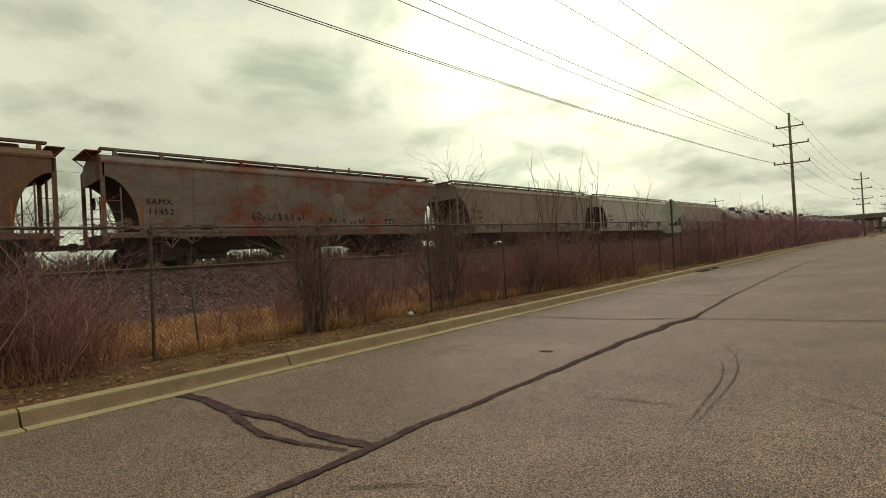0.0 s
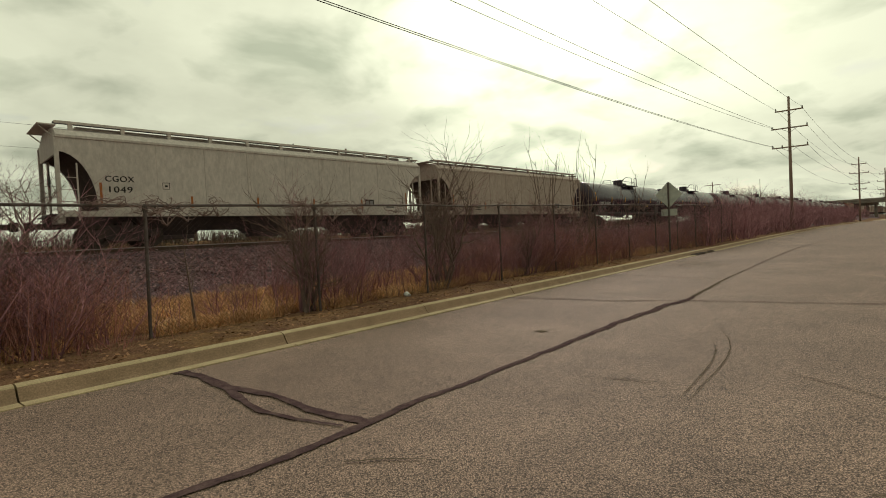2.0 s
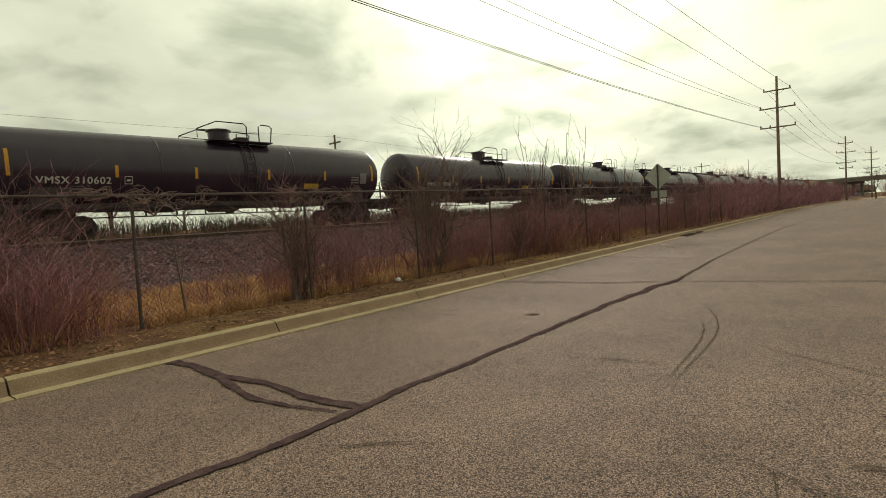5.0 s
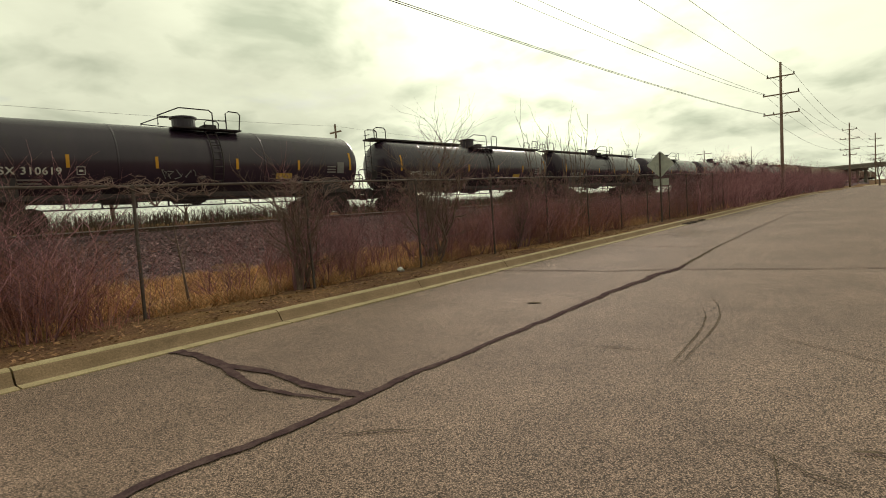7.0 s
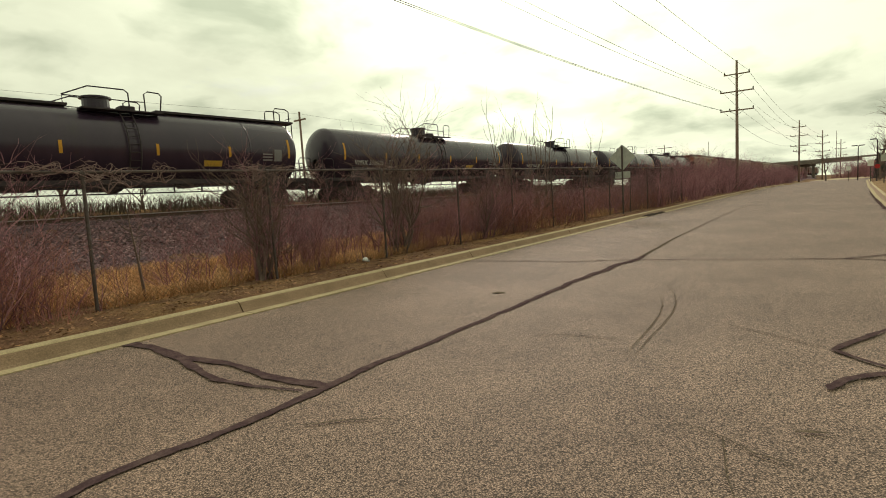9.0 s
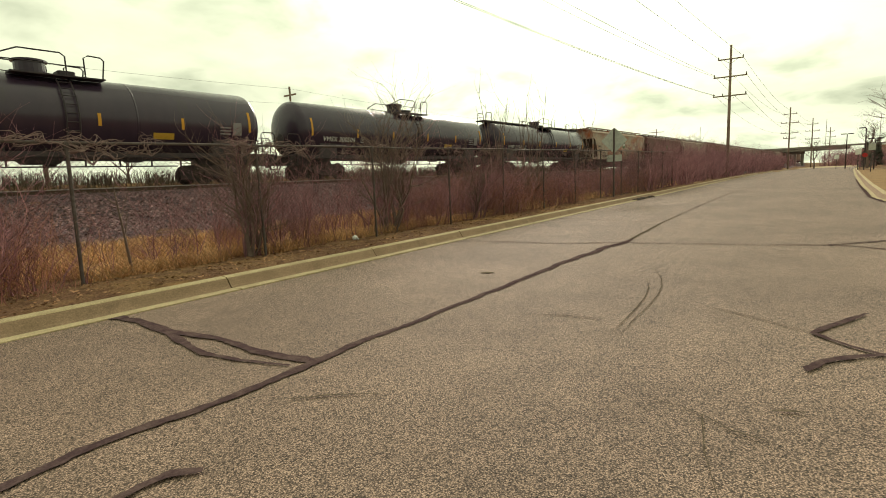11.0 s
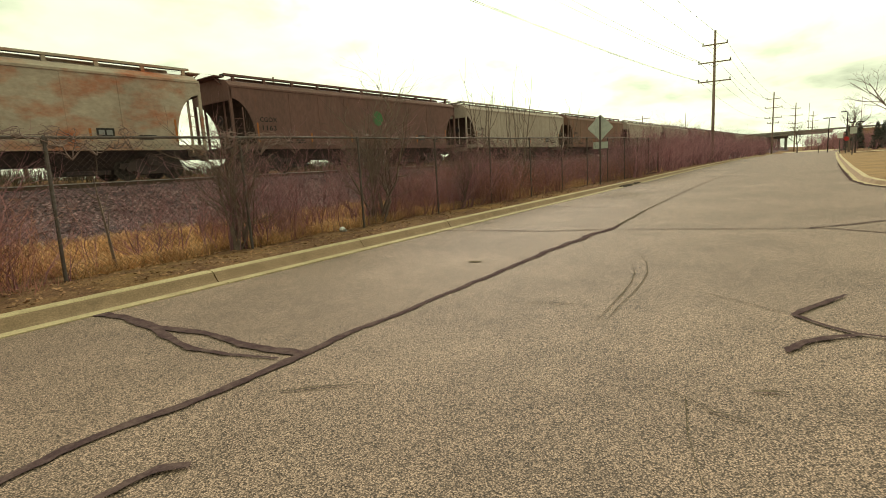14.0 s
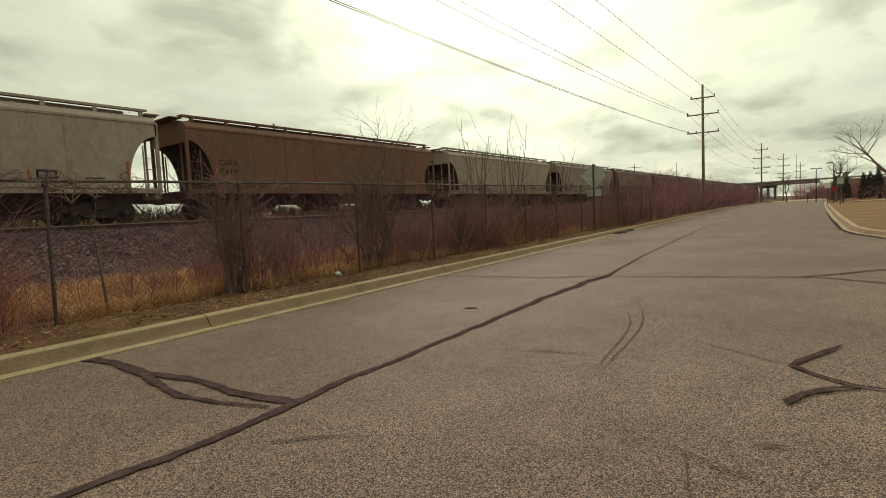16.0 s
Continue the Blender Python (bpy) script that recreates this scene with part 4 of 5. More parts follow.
    part("brake_wheel", Mesh().turned([(0, 0.24), (0.03, 0.24), (0.03, 0.20), (0, 0.20)], (-HALF - 0.15, -0.75, 2.45), "x", 14), MAT["tank_frame"], car)
    # three outlet bays
    for x in (-4.6, -0.25, 4.3):
        bay = Mesh()
        top = [(x - 1.72, -1.45, 1.32), (x + 1.72, -1.45, 1.32), (x + 1.72, 1.45, 1.32), (x - 1.72, 1.45, 1.32)]
        o0, o1 = (0.75 if x > 1 else 0.95), (0.75 if x < -1 else 0.95)
        bot = [(x - o0, -0.55, 0.42), (x + o1, -0.55, 0.42), (x + o1, 0.55, 0.42), (x - o0, 0.55, 0.42)]
        bay.loft([bot, top])
        b = part("outlet_bay", bay, MAT["bogie"], car)
        part("outlet_gate", Mesh().box(x - 0.75, x + 0.75, -0.75, 0.75, 0.27, 0.43, 0.03), MAT["bogie"], b)
    return car


def stencil(car, text, x, z, h, mat, y=-1.607, width=None, name="lettering"):
    p = part(name, letters(text, h, MAT[mat], width), None, car)
    p.matrix_basis = pose(x, y, z)
    return p


def strip(car, x, z0, z1, mat, y=-1.607, w=0.04):
    return part("reflector", Mesh().box(x - w, x + w, y - 0.006, y + 0.004, z0, z1), MAT[mat], car)


def bars(car, x, z, n, w, mat, y=-1.606):
    """Small lines of lettering too fine to read."""
    m = Mesh()
    for i in range(n):
        m.box(x, x + w * rnd.uniform(0.7, 1.0), y - 0.004, y + 0.002, z - i * 0.12, z - i * 0.12 + 0.06)
    return part("small_lettering", m, MAT[mat], car)


def scrawl(car, x0, x1, z, mat, seed, y, h=0.35, name="graffiti"):
    """Loose sprayed strokes."""
    m, r = Mesh(), random.Random(seed)
    x = x0
    while x < x1:
        w = r.uniform(0.2, 0.4)
        pts = [(x + r.uniform(0, w), y(0), z + r.uniform(0, h)) for _ in range(5)]
        m.tube([(a, y(c), c) for a, _, c in pts], 0.022, 4)
        x += w * r.uniform(0.9, 1.5)
    return part(name, m, MAT[mat], car, "sprayed graffiti strokes")


def tank_prototype(walkway):
    car = thing("tank_car", "black tank car with yellow reflectors", "freight car", group="freight train")
    R, ZC, HL = 1.48, 2.60, 8.45
    body = [(-HL + 0.62 * (1 - math.cos(radians(90 * i / 7))), max(0.02, R * math.sin(radians(90 * i / 7)))) for i in range(8)]
    body += [(x, R) for x in (-4, 0, 4)] + [(-x, r) for x, r in reversed(body)]
    part("tank", Mesh().turned(body, (0, 0, ZC), "x", 48), MAT["tank"], car, "black painted tank", smooth=True)
    for x in (-2.9, 2.9) if not walkway else (-5.6, 5.6):
        part("weld_band", Mesh().turned([(-0.04, R), (-0.04, R + 0.005), (0.04, R + 0.005), (0.04, R)], (x, 0, ZC), "x", 40), MAT["tank"], car, smooth=True)
    # manway with safety rails
    part("manway", Mesh().turned([(0, 0.46), (0.44, 0.46), (0.46, 0.54), (0.52, 0.54), (0.54, 0.50), (0.60, 0.2)], (0.1, 0, ZC + R - 0.04), "z", 20), MAT["tank"], car)
    part("valve_box", Mesh().box(0.85, 1.4, -0.3, 0.3, ZC + R - 0.05, ZC + R + 0.22, 0.05), MAT["tank_frame"], car)
    zt = ZC + R
    for s in (-1, 1):
        part("platform", Mesh().box(-0.75, 2.05, s * 0.95 - 0.28, s * 0.95 + 0.28, zt - 0.16, zt - 0.11), MAT["tank_frame"], car)
        rail = Mesh().tube([(-1.25, s * 1.0, zt - 0.06), (-1.25, s * 1.0, zt + 0.30), (-0.45, s * 1.1, zt + 0.66), (0.75, s * 1.1, zt + 0.66), (0.88, s * 1.1, zt + 0.55), (0.88, s * 1.1, zt - 0.12)], 0.026, 6)
        rail.tube([(-1.25, s * 1.0, zt + 0.28), (-0.4, s * 1.1, zt + 0.26), (0.88, s * 1.1, zt + 0.24)], 0.02, 6)
        part("safety_rail", rail, MAT["tank_frame"], car)
        rail = Mesh().tube([(1.45, s * 1.1, zt - 0.12), (1.45, s * 1.1, zt + 0.58), (1.6, s * 1.1, zt + 0.68), (2.0, s * 1.1, zt + 0.66), (2.1, s * 1.1, zt + 0.56), (2.0, s * 1.1, zt - 0.12)], 0.026, 6)
        rail.tube([(0.88, s * 1.1, zt + 0.24), (1.45, s * 1.1, zt + 0.26)], 0.02, 6)
        part("safety_rail", rail, MAT["tank_frame"], car)
        lad = Mesh()
        for x in (0.55, 0.95):
            lad.tube([(x, s * (R + 0.12) * math.sin(a), ZC + (R + 0.12) * math.cos(a)) for a in [radians(28 + 9 * k) for k in range(12)]], 0.03, 6)
        for k in range(9):
            a = radians(34 + 11 * k)
            lad.tube([(0.55, s * (R + 0.12) * math.sin(a), ZC + (R + 0.12) * math.cos(a)), (0.95, s * (R + 0.12) * math.sin(a), ZC + (R + 0.12) * math.cos(a))], 0.018, 5)
        part("ladder", lad, MAT["tank_frame"], car)
        part("side_sill", Mesh().box(-8.85, 8.85, s * 1.25 - 0.07, s * 1.25 + 0.07, 1.12, 1.30, 0.02), MAT["tank_frame"], car)
    if walkway:
        for a, b in ((-8.7, -0.95), (2.1, 8.7)):
            part("walkway", Mesh().box(a, b, -0.42, 0.42, zt + 0.03, zt + 0.12), MAT["tank_frame"], car)
        for e in (-1, 1):
            for s in (-1, 1):
                x = e * 8.5
                hp = Mesh().tube([(x, s * 0.4, zt + 0.1), (x, s * 0.4, zt + 0.62), (x - e * 0.2, s * 0.4, zt + 0.72), (x - e * 0.75, s * 0.4, zt + 0.72), (x - e * 0.85, s * 0.4, zt + 0.6), (x - e * 0.85, s * 0.4, zt + 0.1)], 0.028, 6)
                part("hoop", hp, MAT["tank_frame"], car)
            lad = Mesh()
            for s in (-1, 1):
                lad.tube([(e * 8.72, s * 0.25, 1.2), (e * 8.72, s * 0.25, zt + 0.1)], 0.025, 6)
            for k in range(11):
                lad.tube([(e * 8.72, -0.25, 1.4 + 0.3 * k), (e * 8.72, 0.25, 1.4 + 0.3 * k)], 0.018, 5)
            part("end_ladder", lad, MAT["tank_frame"], car)
    for e in (-1, 1):
        part("saddle", Mesh().box(e * 6.45 - 0.6, e * 6.45 + 0.6, -1.3, 1.3, 1.15, 1.95, 0.06), MAT["tank_frame"], car)
        part("stub_sill", Mesh().box(min(e * 5.6, e * 9.0), max(e * 5.6, e * 9.0), -0.35, 0.35, 0.80, 1.25, 0.04), MAT["tank_frame"], car)
        part("end_platform", Mesh().box(min(e * 8.15, e * 9.0), max(e * 8.15, e * 9.0), -1.35, 1.35, 1.22, 1.28), MAT["tank_frame"], car)
        hr = Mesh()
        for s in (-1, 1):
            hr.tube([(e * 8.97, s * 1.3, 1.25), (e * 8.97, s * 1.3, 2.2), (e * 8.87, s * 1.3, 2.3), (e * 8.35, s * 1.3, 2.3), (e * 8.25, s * 1.3, 2.2), (e * 8.25, s * 1.3, 1.25)], 0.026, 6)
        hr.tube([(e * 8.97, -1.3, 1.9), (e * 8.97, 1.3, 1.9)], 0.022, 6)
        part("hand_rail", hr, MAT["tank_frame"], car)
        part("step", Mesh().box(e * 8.75 - 0.2, e * 8.75 + 0.2, -1.42, -1.32, 0.55, 0.60).box(e * 8.75 - 0.2, e * 8.75 - 0.17, -1.42, -1.32, 0.55, 1.25).box(e * 8.75 + 0.17, e * 8.75 + 0.2, -1.42, -1.32, 0.55, 1.25), MAT["tank_frame"], car)
        part("coupler", COUPLER, None, car).matrix_basis = pose(e * 8.45, 0, 0, 0, 0, 0 if e > 0 else 180)
        part("brake_hose", HOSE, None, car).matrix_basis = pose(e * 8.5, 0, 0, 0, 0, 0 if e > 0 else 180)
        add_bogie(car, e * 6.45)
    part("brake_wheel", Mesh().turned([(0, 0.26), (0.03, 0.26), (0.03, 0.21), (0, 0.21)], (-8.9, -0.6, 2.1), "x", 14), MAT["tank_frame"], car)
    part("outlet_valve", Mesh().turned([(0, 0.16), (0.12, 0.3), (0.45, 0.42), (0.75, 0.48)], (0.3, 0, 0.85), "z", 14), MAT["tank_frame"], car)
    part("skid", Mesh().plate([(-1.1, 1.5), (-0.5, 0.92), (0.5, 0.92), (1.1, 1.5)], -0.35, 0.35), MAT["tank_frame"], car)
    pipe = Mesh().tube([(-5.2, -0.9, 1.02), (5.2, -0.9, 1.02)], 0.035, 6).tube([(-5.2, 0.7, 0.86), (5.2, 0.7, 0.86)], 0.03, 6)
    for k in range(9):
        x = -4.6 + k * 1.15
        pipe.box(x - 0.025, x + 0.025, -0.93, -0.87, 0.78, 1.55)
    part("brake_pipe", pipe, MAT["tank_frame"], car)
    part("air_reservoir", Mesh().turned([(-0.6, 0.05), (-0.55, 0.2), (0.55, 0.2), (0.6, 0.05)], (-2.9, -0.8, 1.12), "x", 12), MAT["tank_frame"], car)
    part("brake_cylinder", Mesh().box(2.5, 3.1, -1.0, -0.6, 0.95, 1.35, 0.05), MAT["tank_frame"], car)
    # reflector strips follow the shell
    def shell_y(z, out=0.012):
        return -math.sqrt(max(0.01, (R + out) ** 2 - (z - ZC) ** 2))

    def patch(x0, x1, z0, z1, mat, name, out=0.008):
        m = Mesh()
        z0, z1 = z0 - 0.20, z1 - 0.20
        zs = spaced(z0, z1, 0.12)
        m.v = [(x, shell_y(z, out), z) for z in zs for x in (x0, x1)] + [(x, shell_y(z, out - 0.01), z) for z in zs for x in (x0, x1)]
        n = len(zs)
        m.f = [(2 * i, 2 * i + 1, 2 * i + 3, 2 * i + 2) for i in range(n - 1)]
        k = 2 * n
        m.f += [(0, k, k + 1, 1), (2 * n - 2, 2 * n - 1, k + 2 * n - 1, k + 2 * n - 2)]
        m.f += [(2 * i, 2 * i + 2, k + 2 * i + 2, k + 2 * i) for i in range(n - 1)] + [(2 * i + 1, k + 2 * i + 1, k + 2 * i + 3, 2 * i + 3) for i in range(n - 1)]
        return part(name, m, MAT[mat], car)

    for x, z0, z1 in ((-7.55, 2.45, 3.34), (-4.45, 2.44, 2.89), (-1.6, 2.44, 2.89), (1.6, 2.44, 2.89), (4.6, 2.44, 2.89), (7.6, 2.45, 3.34)):
        patch(x - 0.055, x + 0.055, z0, z1, "yellow", "reflector")
    patch(3.45, 4.25, 2.04, 2.28, "placard", "panel")
    for i in range(3):
        patch(6.2, 6.7, 2.32 + i * 0.13, 2.38 + i * 0.13, "mark_grey", "small_lettering")
        patch(6.8, 7.2, 2.30 + i * 0.13, 2.58 + i * 0.13, "mark_grey", "small_lettering")
    for i in range(2):
        patch(-6.75, -6.05, 1.88 + i * 0.12, 1.93 + i * 0.12, "mark_grey", "small_lettering")
        patch(-5.9, -5.2, 1.88 + i * 0.12, 1.93 + i * 0.12, "mark_grey", "small_lettering")
    fr = Mesh()
    for a, b, c, d in ((-3.93, -3.67, 2.2, 2.22), (-3.93, -3.67, 2.46, 2.48), (-3.93, -3.91, 2.2, 2.48), (-3.69, -3.67, 2.2, 2.48), (-3.86, -3.74, 2.30, 2.37)):
        a, b, c, d = a - 0.28, b - 0.28, c - 0.2, d - 0.2
        fr.add([(a, shell_y(c), c), (b, shell_y(c), c), (b, shell_y(d), d), (a, shell_y(d), d)], [(0, 1, 2, 3)])
    part("stencil_box", fr, MAT["mark_white"], car)
    car["shell"] = 1
    return car


def on_shell(me, z_base):
    """Bends flat lettering round the tank."""
    R, ZC = 1.492, 2.60
    for v in me.vertices:
        z = v.co.z + z_base
        v.co.y += -math.sqrt(R * R - (z - ZC) ** 2)
        v.co.z = z
    return me


def tank_number(car, text):
    part("lettering", on_shell(letters(text, 0.235, MAT["mark_white"], 2.2), 2.01), None, car, "white reporting mark").matrix_basis = pose(-6.85, 0, 0)


PROTO = {k: hopper_prototype(p) for k, p in PAINT.items()}
PROTO["tank"], PROTO["tank_walk"] = tank_prototype(False), tank_prototype(True)

# order of the train from its front: kind, marks, label
TRAIN = [
    ("orange_brown", None, "rust-brown covered hopper car with faded paint"),
    ("orange_brown", None, "rust-brown covered hopper car with faded paint"),
    ("rusty_grey", ("SAMX", "11452"), "grey hopper car with large red rust patches and graffiti"),
    ("tan", ("SAMX", "11425"), "plain tan-grey covered hopper car"),
    ("pale", ("CGOX", "1049"), "pale grey covered hopper car, fairly clean"),
    ("pinkish", ("CGOX", "1150"), "faded beige covered hopper car, clean sides"),
    ("tank", "VMSX 310552", ""), ("tank", "VMSX 310602", ""), ("tank", "VMSX 310588", ""), ("tank", "VMSX 310619", "black tank car with pale sprayed graffiti"),
    ("tank_walk", "VMSX 310618", "black tank car with a walkway along its top"), ("tank_walk", "VMSX 311454", "black tank car with a walkway along its top"),
    ("tank", "VMSX 310526", ""), ("tank", "VMSX 310533", ""), ("tank", "VMSX 300806", ""), ("tank_walk", "VMSX 311279", "black tank car with a walkway along its top"),
    ("patchy", ("SAMX", "11430"), "cream hopper car with orange rust and a green emblem"),
    ("brown", ("CGOX", "1163"), "dark oxide-brown hopper car with a green emblem"),
    ("cream", ("CGEX", "1586"), "cream covered hopper car with rust streaks"),
    ("orange_brown", ("CGEX", "1419"), "orange-brown covered hopper car with dark stains"),
    ("cream", None, "cream covered hopper car with rust streaks"),
    ("tan", None, "plain tan-grey covered hopper car"), ("rusty_grey", None, "grey hopper car with red rust patches"), ("brown", None, "dark oxide-brown covered hopper car"),
] + [(("brown", "tan", "orange_brown", "rusty_grey")[i % 4], None, "weathered brown covered hopper car far down the line") for i in range(8)]
CARS = []
SLACK = {2: -0.22, 4: 0.15, 5: 0.12, 10: 0.1, 15: -0.1, 16: 0.45, 17: 0.25, 18: 0.15, 19: -0.25}      # play in the couplers


def car_x(i):
    """Middle of a car at the start; the tank cars stand a little behind the even spacing."""
    return FIRST + PITCH * (i - 2) + (0.60 if TRAIN[i][0].startswith("tank") else 0.0) + SLACK.get(i, 0.0)


for i, (kind, mark, label) in enumerate(TRAIN):
    car = copy_thing(PROTO[kind], PIVOT @ pose(car_x(i), 0, RAIL_TOP))
    if label:
        car["label"] = label
    CARS.append(car)
    if kind.startswith("tank"):
        if mark:
            tank_number(car, mark)
        if mark == "VMSX 310619":
            scrawl(car, -1.6, 0.3, 1.85, "mark_grey", 5, lambda z: -math.sqrt(1.50 ** 2 - (max(z, 1.6) - 2.60) ** 2) if z else 0, 0.36)
        continue
    dark = "mark_black"
    if mark:
        mx = 0.25 if mark[1] == "1150" else 0.0
        stencil(car, mark[0], -7.16 + mx, 2.41, 0.21, dark, width=0.92)
        stencil(car, mark[1], -7.12 + mx, 2.02, 0.22, dark, width=0.74 if len(mark[1]) < 5 else 0.86)
        bars(car, -5.9, 1.55, 2, 0.5, dark)
        bars(car, -5.2, 1.55, 2, 0.6, dark)
        if kind in ("tan", "pale", "pinkish"):
            fr = Mesh()
            for a, b, c, d in ((-5.26, -5.0, 2.18, 2.20), (-5.26, -5.0, 2.42, 2.44), (-5.26, -5.24, 2.18, 2.44), (-5.02, -5.0, 2.18, 2.44), (-5.18, -5.08, 2.27, 2.34)):
                fr.box(a, b, -1.608, -1.602, c, d)
            part("stencil_box", fr, MAT[dark], car)
    for x in (-7.30, -4.2, -1.42, 1.4, 4.25, 7.35):
        strip(car, x, 1.48, 1.93 if abs(x) < 7 else 2.36, "orange")
    part("placard_holder", Mesh().box(4.45, 5.05, -1.612, -1.60, 1.62, 1.95), MAT["mark_black"], car)
    for x in (4.52, 4.78):
        part("small_lettering", Mesh().box(x, x + 0.2, -1.616, -1.611, 1.70, 1.88), MAT["mark_grey"], car)
    bars(car, 5.9, 1.66, 2, 0.7, dark)
    if mark == ("SAMX", "11452"):
        scrawl(car, -3.1, -0.6, 1.75, "mark_black", 11, lambda z: -1.612, 0.45)
        scrawl(car, 0.3, 2.9, 1.65, "mark_black", 12, lambda z: -1.612, 0.38)
        part("emblem", Mesh().turned([(-1.618, 0.36), (-1.605, 0.36)], (1.5, 0, 2.85), "y", 28), PAINT["tan"], car, "faded round emblem")
    if mark in (("SAMX", "11430"), ("CGOX", "1163")):
        part("emblem", Mesh().turned([(-1.612, 0.42), (-1.600, 0.42)], (0.75, 0, 2.85), "y", 28), MAT["green_mark"], car, "faded round green emblem")
        if mark[0] == "SAMX":
            part("emblem_centre", Mesh().plate([(0.42, 2.85), (0.58, 2.68), (0.95, 2.70), (1.15, 2.85), (0.95, 2.98), (0.58, 2.99)], -1.618, -1.610), MAT["mark_white"], car)
for ob in list(PROTO.values()):
    for o in list(ob.children_recursive) + [ob]:
        bpy.data.objects.remove(o)
# ---------------------------------------------------------------- plants


def grow(me, p, d, length, r, depth, rg, bend=0.25, lift=0.1, kids=(4, 4), seg=3, sides=3, shrink=0.55, start=0.3):
    """A tapering shoot with side shoots."""
    pts, dirs = [p.copy()], []
    n = seg + (1 if depth > 1 else 0)
    for i in range(n):
        d = (d + Vector((rg.gauss(0, bend), rg.gauss(0, bend), rg.gauss(0, bend * 0.6) + lift))).normalized()
        p = p + d * (length / n)
        pts.append(p.copy())
        dirs.append(d.copy())
    radii = [r * (1 - 0.75 * i / n) for i in range(n + 1)]
    me.tube(pts, radii, sides, False)
    if depth <= 0:
        return
    for k in range(kids[0] if depth > 1 else kids[1]):
        t = start + (1 - start) * (k + rg.random()) / kids[0 if depth > 1 else 1]
        t = min(t, 0.98)
        i = min(int(t * n), n - 1)
        q = pts[i].lerp(pts[i + 1], t * n - i)
        side = Vector((rg.gauss(0, 1), rg.gauss(0, 1), rg.gauss(0, 0.4))).normalized()
        grow(me, q, (dirs[i] * 0.75 + side * 0.75).normalized(), length * shrink * rg.uniform(0.6, 1.1), max(r * 0.55 * (1 - 0.5 * t), 0.0032), depth - 1, rg, bend, lift, kids, seg, sides, shrink, start)


def shrub_mesh(seed, height, stems, spread, depth=2, kids=(5, 4), r=0.019, lift=0.12):
    rg, me = random.Random(seed), Mesh()
    for _ in range(stems):
        a, q = rg.uniform(0, 6.283), rg.uniform(0, spread)
        p = Vector((math.cos(a) * q * 0.5, math.sin(a) * q * 0.5, -0.08))
        d = Vector((math.cos(a) * q, math.sin(a) * q, 1.0)).normalized()
        grow(me, p, d, height * rg.uniform(0.55, 1.0), r * rg.uniform(0.6, 1.2), depth, rg, 0.24, lift, kids)
    return me


SHRUBS = [shrub_mesh(20 + i, h, n, s, 2, k).make("shrub", MAT["twig"]) for i, (h, n, s, k) in enumerate(
    ((2.0, 7, 0.7, (7, 5)), (1.8, 8, 0.9, (6, 5)), (2.4, 5, 0.55, (8, 6)), (1.5, 9, 1.0, (5, 5))))]
WEEDS = []
for s in range(3):
    rg, me = random.Random(60 + s), Mesh()
    for _ in range(70):
        x, y = rg.gauss(0, 0.42), rg.gauss(0, 0.42)
        h = rg.uniform(0.5, 1.45)
        lx, ly = rg.gauss(0, 0.12), rg.gauss(0, 0.12)
        me.tube([(x, y, -0.05), (x + lx * 1.2, y + ly * 0.2, h * 0.35), (x + lx * 0.5, y + ly * 1.5, h * 0.7), (x + lx * 2.2, y + ly * 2.0, h)], [0.005, 0.004, 0.003, 0.002], 3, False)
        for _k in range(3):
            t = rg.uniform(0.4, 0.95)
            me.tube([(x + lx * t, y + ly * t, h * t), (x + lx * t + rg.gauss(0, 0.1), y + ly * t + rg.gauss(0, 0.1), h * t + rg.uniform(0.04, 0.22))], [0.003, 0.0015], 3, False)
    WEEDS.append(me.make("weeds", MAT["weed"]))


CLUMPS = [shrub_mesh(140 + i, 2.5, 6, 0.38, 2, (7, 6), 0.034, 0.16).make("shrub", MAT["bark"]) for i in range(2)]


def place_shrub(mesh, x, y, k, label="bare purplish-brown shrub at the fence", group="bare shrubs along the fence"):
    ob = new("shrub", mesh)
    ob.matrix_basis = pose(x, y, land(x, y), 0, 0, rnd.uniform(0, 360)) @ Matrix.Diagonal((k * rnd.uniform(0.85, 1.2), k * rnd.uniform(0.85, 1.2), k, 1))
    return tagged(ob, label, "shrub", group)


